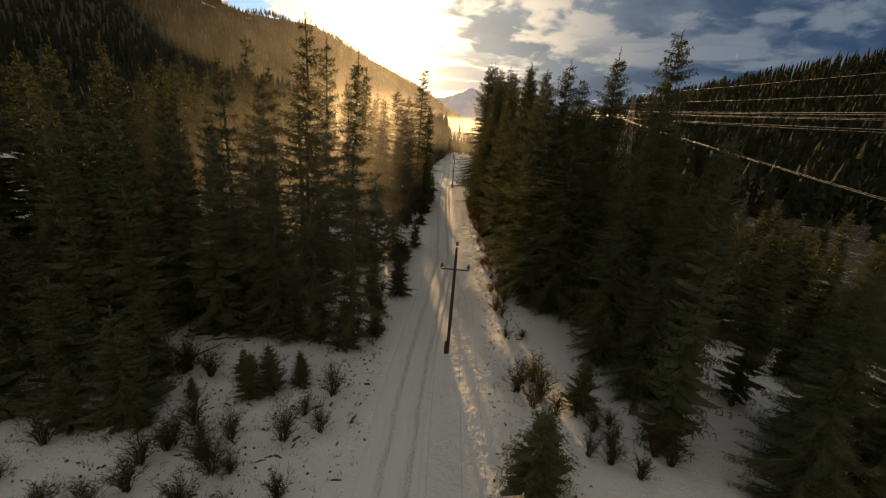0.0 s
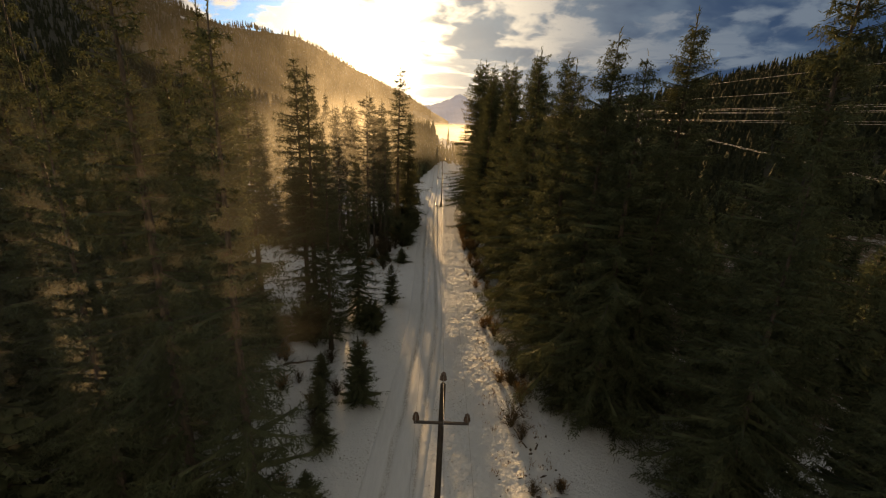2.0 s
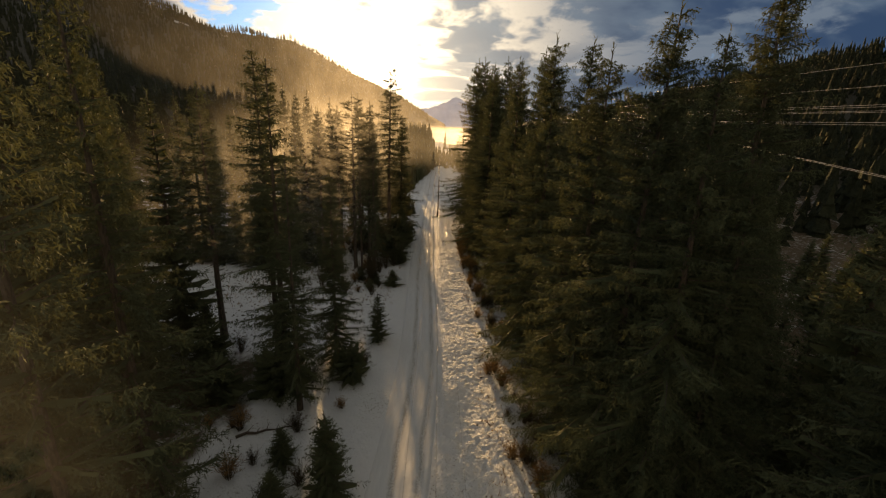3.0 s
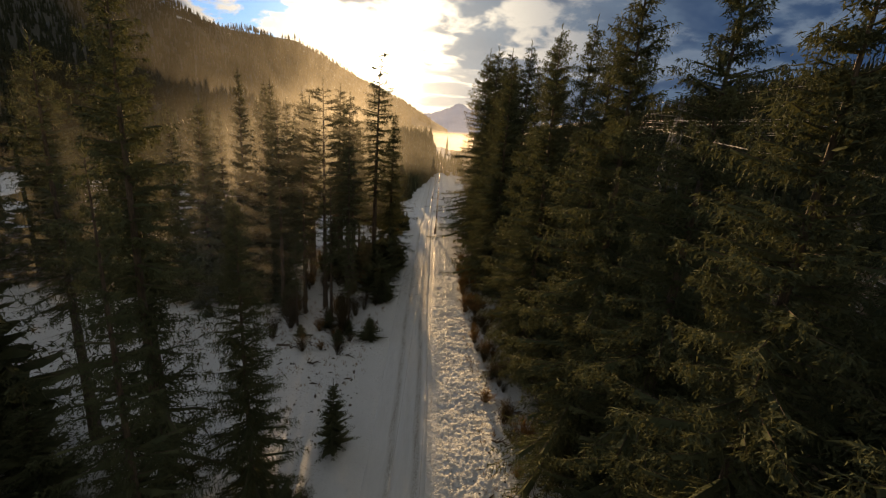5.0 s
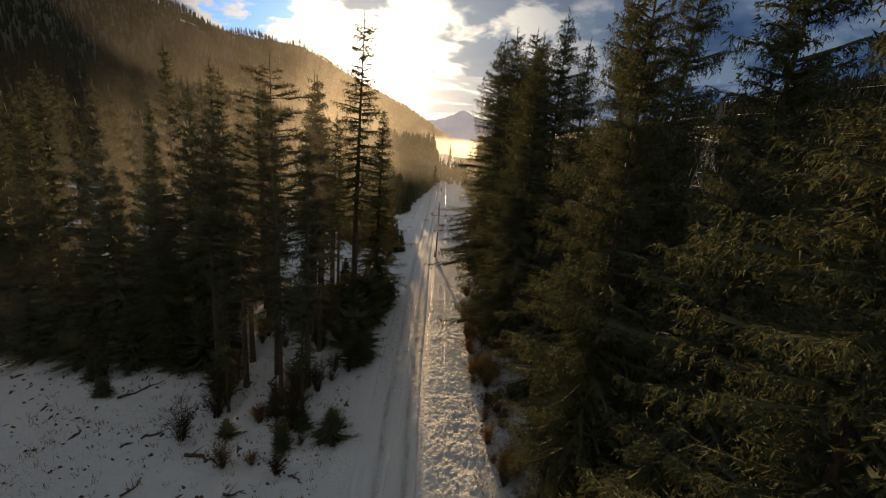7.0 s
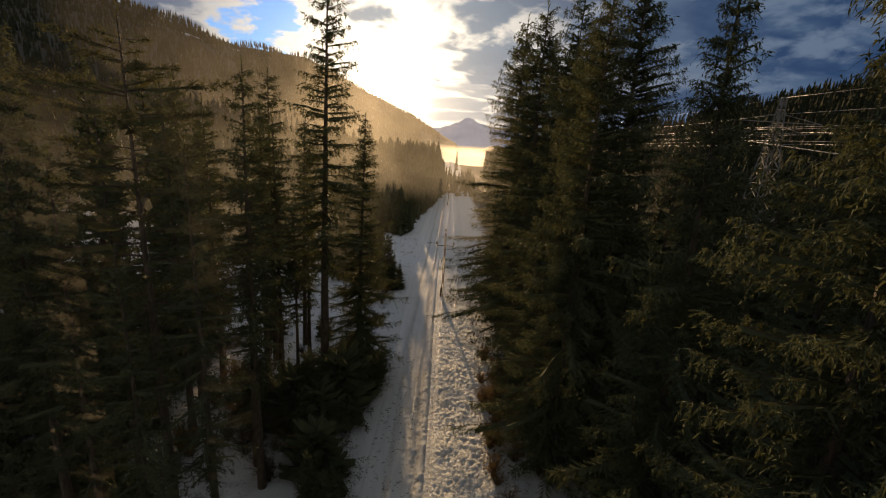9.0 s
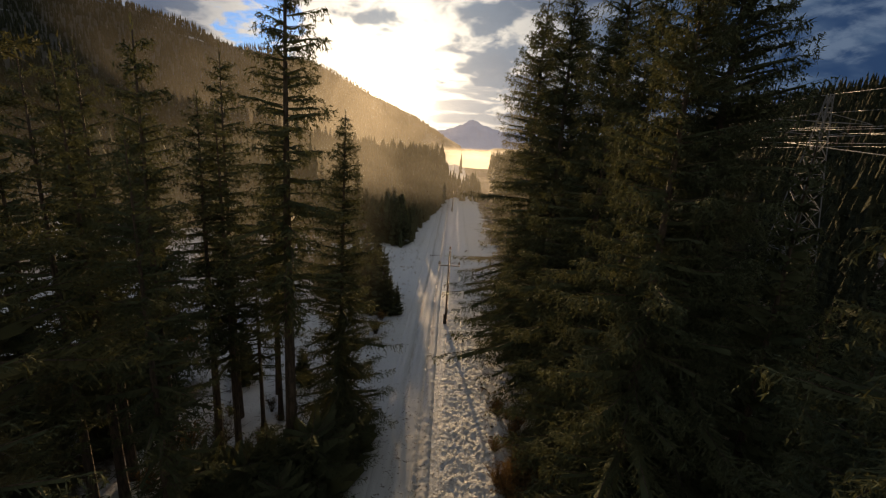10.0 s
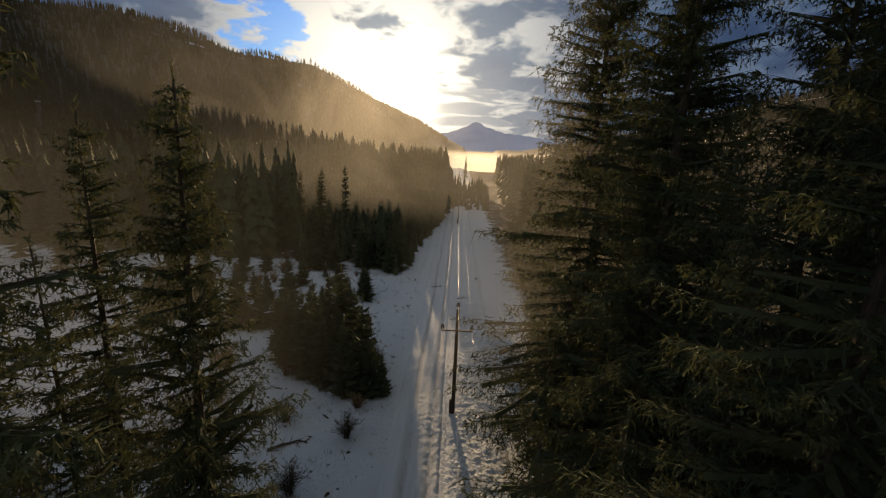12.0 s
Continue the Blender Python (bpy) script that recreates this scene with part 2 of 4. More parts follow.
M_TWIG = mat_needles("dry_twigs", (0.038, 0.030, 0.021), (0.110, 0.082, 0.052), (0.070, 0.058, 0.040))
M_GRASS = mat_needles("dry_grass", (0.17, 0.10, 0.05), (0.36, 0.22, 0.10), (0.26, 0.14, 0.06))
M_BARK = mat_bark("spruce_bark", (0.045, 0.034, 0.026), (0.12, 0.09, 0.07))
M_POLE = mat_bark("tarred_wood", (0.026, 0.020, 0.016), (0.055, 0.043, 0.034), 9.0)
M_STEEL = mat_plain("galvanised_steel", (0.13, 0.135, 0.14), (0.22, 0.225, 0.23), 14.0, 0.65, 0.5)
M_PORC = mat_plain("insulator_porcelain", (0.075, 0.045, 0.032), (0.11, 0.07, 0.05), 9.0, 0.12)
M_RUST = mat_plain("dark_steel", (0.045, 0.04, 0.036), (0.085, 0.07, 0.06), 14.0, 0.6, 0.4)
M_WIRE = mat_plain("aluminium_wire", (0.34, 0.34, 0.35), (0.46, 0.46, 0.47), 3.0, 0.45, 0.8, 0.001)
# the blue of distant haze is put into the peak's base colour
M_FAR = mat_plain("hazy_far_mountain", (0.07, 0.13, 0.27), (0.24, 0.35, 0.56), 0.004, 0.9, 0.0, 1.0)
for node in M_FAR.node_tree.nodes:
    if node.type == "BSDF_PRINCIPLED":      # glow added for light scattered by the air in front of the distance
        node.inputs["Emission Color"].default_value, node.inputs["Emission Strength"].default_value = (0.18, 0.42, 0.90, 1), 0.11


# ---------------------------------------------------------------- mesh helpers
def mesh_obj(name, verts, faces, mat, parent=None, smooth=False, label=""):
    me = bpy.data.meshes.new(name)
    me.from_pydata([tuple(v) for v in verts] if not isinstance(verts, np.ndarray) else verts.tolist(), [], faces if isinstance(faces, list) else faces.tolist())
    me.materials.append(mat)
    if smooth:
        me.polygons.foreach_set("use_smooth", [True] * len(me.polygons))
    me.update()
    ob = new(name, me)
    if parent is not None:
        ob.parent = parent
    if label:
        ob["label"] = label
    return ob


def part(name, bm, mat, parent, label=""):
    me = bpy.data.meshes.new(name)
    bm.to_mesh(me)
    bm.free()
    me.materials.append(mat)
    ob = new(name, me)
    ob.parent = parent
    if label:
        ob["label"] = label
    return ob


def tube(points, radii, sides=8, close=True):
    """Verts and faces of a tapered tube along points."""
    pts = [Vector(p) for p in points]
    verts, faces = [], []
    for i, p in enumerate(pts):
        d = (pts[min(i + 1, len(pts) - 1)] - pts[max(i - 1, 0)]).normalized()
        a = d.orthogonal().normalized() if abs(d.z) < 0.9 else Vector((1, 0, 0))
        a = (a - d * a.dot(d)).normalized()
        b = d.cross(a)
        for k in range(sides):
            w = 2 * math.pi * k / sides
            verts.append(p + (a * math.cos(w) + b * math.sin(w)) * radii[i])
    for i in range(len(pts) - 1):
        for k in range(sides):
            q = (k + 1) % sides
            faces.append((i * sides + k, i * sides + q, (i + 1) * sides + q, (i + 1) * sides + k))
    if close:
        faces.append(tuple(range(sides))[::-1])
        faces.append(tuple((len(pts) - 1) * sides + k for k in range(sides)))
    return verts, faces


def merge(lots):
    verts, faces = [], []
    for v, f in lots:
        o = len(verts)
        verts += [tuple(p) for p in v]
        faces += [tuple(i + o for i in q) for q in f]
    return verts, faces


# ---------------------------------------------------------------- ground
def wave(x, y, s, seed):
    """Smooth value noise made of a few turned sine waves."""
    rng = np.random.RandomState(seed)
    out = np.zeros_like(x)
    for k in range(7):
        a, f, ph = rng.uniform(0, 6.28), rng.uniform(0.6, 1.7) / s, rng.uniform(0, 6.28)
        out += np.sin((x * math.cos(a) + y * math.sin(a)) * f * 6.28 + ph)
    return out / 7


RIDGE_AZ = [-180, -110, -70, -50, -41, -35, -30.7, -26, -21.8, -18, -14, -10.6, -8.5, -5.3, -1.5, 1, 8, 14, 22, 28, 33, 38, 42, 50, 70, 110, 180]
RIDGE_EL = [6, 8, 9.5, 10.4, 11.3, 11.7, 10.9, 9.3, 9.4, 8.9, 7.3, 5.5, 4.7, 3.4, 1.2, 0.0, 0.2, 1.6, 3.4, 4.3, 5.7, 6.7, 7.6, 8.6, 9.5, 8, 6]
RIDGE_R = [900, 900, 1000, 1000, 1050, 1050, 1050, 1050, 1150, 1400, 1800, 2100, 2200, 2300, 2400, 2400, 1200, 900, 560, 470, 430, 420, 420, 420, 450, 700, 900]


def height(x, y):
    """The lie of the land: a flat valley floor between a mountainside and a wooded hill."""
    x, y = np.asarray(x, float), np.asarray(y, float)
    az = np.degrees(np.arctan2(x, y - 30.0))
    r = np.hypot(x, y - 30.0)
    top = 16 + np.interp(az, RIDGE_AZ, RIDGE_R) * np.tan(np.radians(np.interp(az, RIDGE_AZ, RIDGE_EL)))
    far = np.interp(az, RIDGE_AZ, RIDGE_R)
    foot = np.where(x > 0, 95.0, 190.0)
    u = np.clip((r - foot) / (far - foot), 0, 1.6)
    rise = np.where(u < 1, u ** 1.25, 1 - 0.45 * (u - 1))
    hill = (top - 2) * rise * (np.interp(az, RIDGE_AZ, RIDGE_EL) > 0.1)
    hill = hill * (1 + 0.05 * wave(x, y, 160.0, 5) * np.clip(u * 3, 0, 1))
    near = 0.16 * wave(x, y, 9.0, 2) + 0.05 * wave(x, y, 2.3, 3) - 0.25 - 0.004 * np.clip(y - 60, 0, 60)
    near = near * np.where(np.abs(x) < 4, 0.55, 1.0) - 0.1 * (np.abs(x) < 4)
    bank = -0.9 * np.clip((x - 12) / 12, 0, 1)
    return near + bank + hill


def lumps(shape, size, seed):
    """Random bumps on a grid, about size cells across."""
    f = np.random.RandomState(seed).normal(0, 1, shape)
    k = np.exp(-np.linspace(-2, 2, int(4 * size) | 1) ** 2)
    k /= k.sum()
    f = np.apply_along_axis(lambda q: np.convolve(q, k, "same"), 0, f)
    f = np.apply_along_axis(lambda q: np.convolve(q, k, "same"), 1, f)
    return f / f.std()


def strip_height(x, y):
    """Coarse unevenness of the snow beside the wheel tracks."""
    a = wave(x, y * 1.5, 0.95, 11)
    b = wave(x * 1.1, y * 1.6, 0.62, 12)
    return 0.10 * a * np.abs(b) + 0.07 * b


def graded(near_lo, near_hi, step, far_lo, far_hi, grow):
    mid = list(np.arange(near_lo, near_hi + 1e-6, step))
    out, s, v = [], step, near_hi
    while v < far_hi:
        s *= grow
        v += s
        out.append(v)
    lo, s, v = [], step, near_lo
    while v > far_lo:
        s *= grow
        v -= s
        lo.append(v)
    return np.array(lo[::-1] + mid + out)


def grid_faces(nx, ny):
    i = np.arange(nx * ny).reshape(ny, nx)
    return np.stack([i[:-1, :-1], i[:-1, 1:], i[1:, 1:], i[1:, :-1]], -1).reshape(-1, 4)


def bend(y):
    """How far the track swings sideways along its way."""
    def ease(a, b):
        t = np.clip((np.asarray(y, float) - a) / (b - a), 0, 1)
        return t * t * (3 - 2 * t)
    return -0.45 + 1.35 * ease(17, 47) - 0.60 * ease(47, 74) - 0.30 * ease(74, 100)


def build_ground():
    xs = graded(-24.0, 9.0, 0.25, -4200, 4200, 1.13)
    ys = graded(8.0, 120.0, 0.36, -3200, 4600, 1.13)
    gx, gy = np.meshgrid(xs, ys)
    gz = height(gx, gy)
    tx = gx - bend(gy)
    gz = gz - 0.25 * np.clip((tx - 0.5) / 0.5, 0, 1) * np.clip((5.6 - tx) / 0.5, 0, 1) * (gy > 8.6) * (gy < 117)
    left = np.clip((-2.6 - gx) / 1.0, 0, 1) * np.clip((gx + 26) / 6, 0, 1)
    gz = gz + left * (0.9 * strip_height(gx * 0.7, gy * 0.7) + 0.022 * lumps(gx.shape, 1.0, 15))
    gz = gz - 0.12 * np.clip((tx + 2.75) / 0.3, 0, 1) * np.clip((0.35 - tx) / 0.3, 0, 1) * (gy < 215) * (gy > -70)
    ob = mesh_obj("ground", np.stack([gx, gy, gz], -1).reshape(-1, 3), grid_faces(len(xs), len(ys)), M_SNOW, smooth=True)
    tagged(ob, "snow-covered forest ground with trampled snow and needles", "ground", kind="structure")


def build_road():
    xs = np.linspace(-2.85, 0.45, 36)
    ys = np.concatenate([np.arange(-70, 5, 2.0), np.arange(5, 120, 0.115), np.arange(120, 215, 1.0)])
    gx, gy = np.meshgrid(xs, ys)
    gz = height(gx + bend(gy), gy) + 0.02 + 0.012 * wave(gx, gy, 0.6, 21)
    tread = (0.35 + 0.65 * np.clip((gx + 1.0) / 1.2, 0, 1)) * np.where((gy > 6) & (gy < 119), 1.0, 0.0) * (0.7 + 0.5 * np.clip((gy - 40) / 25, 0, 1))
    gz += tread * (0.016 * lumps(gx.shape, 0.9, 7) + 0.006 * lumps(gx.shape, 2.4, 8))
    wob = 0.12 * np.sin(gy * 0.09) + 0.05 * np.sin(gy * 0.31 + 1)
    for c in (RUT_L, RUT_R):
        gz -= 0.085 * np.exp(-((gx + wob - c) / 0.15) ** 2)
        gz += 0.03 * np.exp(-((np.abs(gx + wob - c) - 0.38) / 0.14) ** 2)
    edge = np.minimum(gx - xs[0], xs[-1] - gx)
    gz -= 0.16 * (1 - np.clip(edge / 0.3, 0, 1))
    ob = mesh_obj("road", np.stack([gx + bend(gy), gy, gz], -1).reshape(-1, 3), grid_faces(len(xs), len(ys)), M_ROAD, smooth=True)
    tagged(ob, "narrow forest track of packed snow with two dark wheel ruts", "road", kind="structure")


def build_trampled():
    xs, ys = np.arange(0.25, 5.95, 0.085), np.arange(7.9, 118.0, 0.105)
    gx, gy = np.meshgrid(xs, ys)
    edge = np.clip(np.minimum(gx - xs[0], xs[-1] - gx) / 0.6, 0, 1) * np.clip(np.minimum(gy - ys[0], ys[-1] - gy) / 2.0, 0, 1)
    rough = 0.023 * lumps(gx.shape, 0.45, 1) + 0.009 * lumps(gx.shape, 1.1, 3) + 0.013 * lumps(gx.shape, 3.4, 2)
    tread = 0.45 + 0.55 * np.clip(1.4 - np.abs(gx - 2.2) / 1.6, 0, 1)
    gz = height(gx + bend(gy), gy) + 0.03 + edge * tread * rough - 0.14 * (1 - edge)
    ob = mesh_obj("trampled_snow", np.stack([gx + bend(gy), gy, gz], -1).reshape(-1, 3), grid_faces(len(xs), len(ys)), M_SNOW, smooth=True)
    tagged(ob, "lumpy snow trampled by many feet beside the track", "snow", kind="structure")


build_ground()
build_road()
build_trampled()


def ground_z(x, y):
    return float(height(np.array([x]), np.array([y]))[0])


# far snowy peak at the end of the valley, beyond the clouds of mist
def build_far_mountain():
    az = np.linspace(-7, 16, 90)
    el = np.interp(az, [-7, -3, -1, 0.8, 2.1, 3.2, 5.5, 8, 11, 16], [1.2, 1.7, 2.1, 2.8, 3.5, 2.9, 2.2, 2.0, 1.6, 0.6])
    el = el + 0.10 * np.sin(az * 5.1) * 0.6 + 0.06 * np.sin(az * 13.0 + 1)
    rows, n = [], 14
    for k in range(n):
        u = k / (n - 1)
        r = 3300 + 1000 * u
        h = -5 + (4300 * np.tan(np.radians(el)) + 20) * u ** 1.1 * (1 + 0.10 * np.sin(az * 4 + 6 * u) * (1 - u))
        rows.append(np.stack([r * np.sin(np.radians(az)), r * np.cos(np.radians(az)), h], -1))
    v = np.concatenate(rows)
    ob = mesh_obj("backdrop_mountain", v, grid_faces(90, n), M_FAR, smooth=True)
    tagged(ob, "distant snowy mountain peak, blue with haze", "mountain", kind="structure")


build_far_mountain()


# ---------------------------------------------------------------- trees
def kites(o, d, length, width, rng, lift=0.6, fine=False):
    """Twig blades from o along d: one pointed quad each, or a slim triangle for fine ones."""
    n = len(o)
    ref = np.stack([rng.normal(0, 0.7, n), rng.normal(0, 0.7, n), np.full(n, lift)], -1)
    p = np.cross(d, ref)
    p /= np.linalg.norm(p, axis=1, keepdims=True) + 1e-9
    L, W = length[:, None], width[:, None]
    if fine:
        v = np.stack([o - p * W, o + d * L, o + p * W], 1).reshape(-1, 3)
        return v, np.arange(3 * n).reshape(n, 3)
    mid = o + d * L * 0.42
    v = np.stack([o - p * W * 0.25, mid - p * W, o + d * L, mid + p * W], 1).reshape(-1, 3)
    f = np.arange(4 * n).reshape(n, 4)
    return v, f


def conifer(seed, H=20.0, R=2.8, base=0.03, gap=0.45, per=7, droop=0.30, power=0.75, ragged=0.25, crown="cone", needles=None, stub=0.0, name="spruce_tree", lat=13.0, lat_len=0.85, hangers=24.0, hang_len=1.0, fuzz=130.0, wide=1.0, spread=1.0, stations=4, first=0.10, roof=0.055):
    """A conifer at the origin: a trunk that carries its limbs, and a crown of side twigs, hanging twigs and needle tips along every limb."""
    rng = np.random.RandomState(seed)
    thing = new(name)
    lots = []
    lean = rng.uniform(-0.012, 0.012, 2)
    ts = np.linspace(0, 1, 9)
    r0 = 0.0088 * H + 0.03
    pts = [(lean[0] * H * t * t, lean[1] * H * t * t, H * t - (0.25 if t == 0 else 0)) for t in ts]
    lots.append(tube(pts, [r0 * (1.25 if t == 0 else 1 - 0.94 * t) + 0.006 for t in ts], 8))
    KITES, SLIMS, BV, BF = [], [], [], []
    up3 = np.array([0, 0, 1.0])
    small = min(1.0, 0.45 + 0.55 * H / 16.0)
    bulge = [(rng.uniform(0, 6.28), rng.uniform(0.5, 1.3), rng.uniform(0, 6.28)) for _ in range(3)]
    z = base * H
    while z < H - 0.3:
        u = (z - base * H) / (H - base * H)
        if crown == "cone":
            prof = (1 - u) ** power * min(1.0, 0.50 + u * 4)
        else:
            prof = max(0.05, math.sin(math.pi * min(1, 0.12 + 0.88 * u)) ** 0.6) * (1 if u < 0.9 else 0.8)
        k = per if u < 0.85 else max(4, per - 2)
        a0 = rng.uniform(0, 6.28)
        for j in range(k):
            if rng.rand() < 0.07:
                continue
            a = a0 + j * 6.28 / k + rng.uniform(-0.5, 0.5)
            swell = 1 + 0.16 * sum(math.sin(a * 2 + q) * math.sin(z * f + p) for q, f, p in bulge)
            L = R * prof * swell * rng.uniform(1 - ragged * 1.5, 1 + ragged) + 0.14
            zz = z + rng.uniform(-0.45, 0.45) * gap
            out = np.array([math.cos(a), math.sin(a), 0.0])
            side = np.array([-math.sin(a), math.cos(a), 0.0])
            rise = (0.10 + 0.55 * u ** 1.5) if crown == "cone" else 0.15
            dr = droop * (1.25 - u) * rng.uniform(0.7, 1.3)
            sway = rng.normal(0, 0.10)
            c0 = np.array([lean[0] * H * (zz / H) ** 2, lean[1] * H * (zz / H) ** 2, zz])

            def at(s):
                s = np.asarray(s, float)
                rr = s * L
                dz = rr * rise - dr * L * s ** 1.3 + 0.55 * dr * L * np.clip(s - 0.55, 0, 1) ** 1.5 * 2
                return c0 + out * rr[..., None] + side * (sway * L * s * s)[..., None] + up3 * dz[..., None]

            st = at(np.array([0.0, 0.5, 0.95]))
            rb = 0.008 + 0.008 * L
            w = np.array([0, 0, rb])
            lots.append(([st[0] - w, st[1] - w * 0.6, st[2], st[1] + w * 0.6, st[0] + w], [(0, 1, 3, 4), (1, 2, 3)]))
            if L > 0.9:
                ws = side * rb
                lots.append(([st[0] - ws, st[1] - ws * 0.6, st[2], st[1] + ws * 0.6, st[0] + ws], [(0, 1, 3, 4), (1, 2, 3)]))
            lo = first if crown == "cone" else 0.40
            # the inner part of the bough: a ragged roof of old twigs along the limb
            ss = np.linspace(lo * 0.5, 0.74, stations)
            mid_ = at(ss) + rng.normal(0, 0.02, (stations, 3))
            w_ = (roof * L + 0.03) * wide * np.where(np.arange(stations) % 2 == 0, 0.55, 1.1) * rng.uniform(0.7, 1.3, stations) * np.linspace(1, 0.55, stations)
            drop_ = up3 * (w_ * 0.9)[:, None]
            BV.append(np.concatenate([mid_ + side * w_[:, None] - drop_ * rng.uniform(0.6, 1.4), mid_, mid_ - side * w_[:, None] - drop_ * rng.uniform(0.6, 1.4)]))
            k_ = np.arange(stations - 1)
            BF.append(np.concatenate([np.stack([k_, k_ + 1, k_ + 1 + stations, k_ + stations], -1), np.stack([k_ + stations, k_ + 1 + stations, k_ + 1 + 2 * stations, k_ + 2 * stations], -1)]))
            # side twigs, long at the middle of the limb and short at its tip
            m = max(5, int(lat * L * rng.uniform(0.85, 1.15)))
            s = lo + (1 - lo) * (np.arange(m) + rng.uniform(0, 1, m)) / m
            sg = np.where(np.arange(m) % 2 == 0, 1.0, -1.0)
            reach = lat_len * small * (0.16 + 0.20 * L) * (1.12 - 0.75 * s) * rng.uniform(0.65, 1.3, m)
            d = out * rng.uniform(0.45, 0.95, m)[:, None] + side * (sg * spread * rng.uniform(0.5, 1.1, m))[:, None] + up3 * (rng.uniform(-0.55, 0.12, m) - 0.12)[:, None]
            if crown != "cone":
                d += up3 * rng.uniform(0.1, 0.6, m)[:, None]
            d /= np.linalg.norm(d, axis=1, keepdims=True)
            p0 = at(s)
            KITES.append((p0, d, reach + 0.10, wide * small * (0.013 + 0.016 * reach) * rng.uniform(0.7, 1.3, m)))
            # twigs that hang from the limb and from the side twigs
            n1 = max(4, int(hangers * L))
            pick = rng.randint(0, m, n1)
            f = rng.uniform(0.0, 1.0, n1) ** 0.7
            o = p0[pick] + d[pick] * (reach[pick] * f)[:, None]
            if crown == "cone":
                hd = out * rng.uniform(-0.15, 0.45, n1)[:, None] + side * rng.normal(0, 0.28, n1)[:, None] - up3 * rng.uniform(0.5, 1.1, n1)[:, None]
            else:
                hd = rng.normal(0, 0.6, (n1, 3)) + up3 * 0.35 + out * 0.4
            hd /= np.linalg.norm(hd, axis=1, keepdims=True)
            hl = hang_len * small * rng.uniform(0.10, 0.36, n1) * (0.6 + 0.4 * min(1, L / 1.5))
            SLIMS.append((o, hd, hl, wide * small * rng.uniform(0.004, 0.010, n1)))
            # needle tufts along the side twigs and the hanging ones
            n2 = max(6, int(fuzz * L))
            n3 = n2 // 2
            pick, drop = rng.randint(0, m, n2 - n3), rng.randint(0, n1, n3)
            o2 = np.concatenate([p0[pick] + d[pick] * ((reach[pick] + 0.06) * rng.uniform(0.15, 1.08, n2 - n3))[:, None], o[drop] + hd[drop] * (hl[drop] * rng.uniform(0.1, 1.0, n3))[:, None]])
            nd = np.concatenate([d[pick], hd[drop]]) * 0.6 + rng.normal(0, 0.5, (n2, 3)) - up3 * 0.15
            nd /= np.linalg.norm(nd, axis=1, keepdims=True)
            SLIMS.append((o2 + rng.normal(0, 0.012, (n2, 3)), nd, small * wide * rng.uniform(0.06, 0.16, n2), small * wide * rng.uniform(0.011, 0.024, n2)))
        z += gap * rng.uniform(0.7, 1.3) * (1.0 if u < 0.8 else 0.7)
    # leader shoot
    a = rng.uniform(0, 6.28, 8)
    SLIMS.append((np.array([[pts[-1][0], pts[-1][1], H - 0.6 * small + 0.12 * small * i] for i in range(8)]), np.stack([np.cos(a) * 0.4, np.sin(a) * 0.4, np.full(8, 0.9)], -1), np.full(8, 0.32 * small), np.full(8, 0.03)))
    # bare dead branches under the crown
    for _ in range(int(stub * base * H)):
        zz = rng.uniform(0.12, 1.0) * base * H
        a = rng.uniform(0, 6.28)
        L = rng.uniform(0.4, 1.3)
        p0 = Vector((0, 0, zz))
        p1 = p0 + Vector((math.cos(a) * L, math.sin(a) * L, -0.18 * L))
        lots.append(([p0 + Vector((0, 0, 0.02)), p1, p0 - Vector((0, 0, 0.02))], [(0, 1, 2)]))
    v, f = merge(lots)
    mesh_obj("trunk", v, f, M_BARK, thing, label="straight brown trunk with thin limbs")
    v1, f1 = kites(*[np.concatenate(q) for q in zip(*KITES)], rng, 0.9)
    v2, f2 = kites(*[np.concatenate(q) for q in zip(*SLIMS)], rng, 0.5, True)
    n0 = len(v1) + len(v2)
    for i, q in enumerate(BF):
        q += n0 + i * 3 * stations
    mesh_obj("crown", np.concatenate([v1, v2, *BV]), f1.tolist() + (f2 + len(v1)).tolist() + np.concatenate(BF).tolist(), needles or M_SPRUCE, thing, label="dark green needle crown")
    thing["tall"] = H
    return thing


def place(src, x, y, H, turn, sx=1.0, **tags):
    s = H / src["tall"]
    m = Matrix.Translation((x, y, ground_z(x, y) - 0.05)) @ Matrix.Rotation(turn, 4, "Z") @ Matrix.Diagonal((s * sx, s * sx, s, 1))
    ob = copy_thing(src, m)
    tagged(ob, **tags)
    return ob


def discard(src):
    for o in (*src.children_recursive, src):
        bpy.data.objects.remove(o)


random.seed(7)
DENSE = [conifer(40 + i, 21.0, 3.0, 0.02, 0.50, 8, 0.50, 0.66, 0.30, hang_len=1.6, lat_len=0.75) for i in range(3)]
EVEN = [conifer(50 + i, 21.0, 3.1, 0.02, 0.54, 8, 0.52, 0.74, 0.32, hang_len=1.7, lat_len=0.8) for i in range(3)]
OPEN = [conifer(60 + i, 20.0, 2.6, 0.08, 0.66, 6, 0.40, 0.80, 0.34, stub=3, lat=10.0, hangers=30.0, hang_len=1.5, spread=0.8, fuzz=150.0) for i in range(3)]
BARE = [conifer(70 + i, 20.0, 1.9, 0.38, 0.52, 6, 0.34, 0.62, 0.36, stub=4, lat=10.0, hangers=22.0, hang_len=1.3) for i in range(3)]
SLIM = [conifer(80 + i, 19.0, 1.8, 0.34, 0.55, 5, 0.36, 0.6, 0.4, stub=4, lat=9.0, hangers=18.0, fuzz=80.0) for i in range(3)]
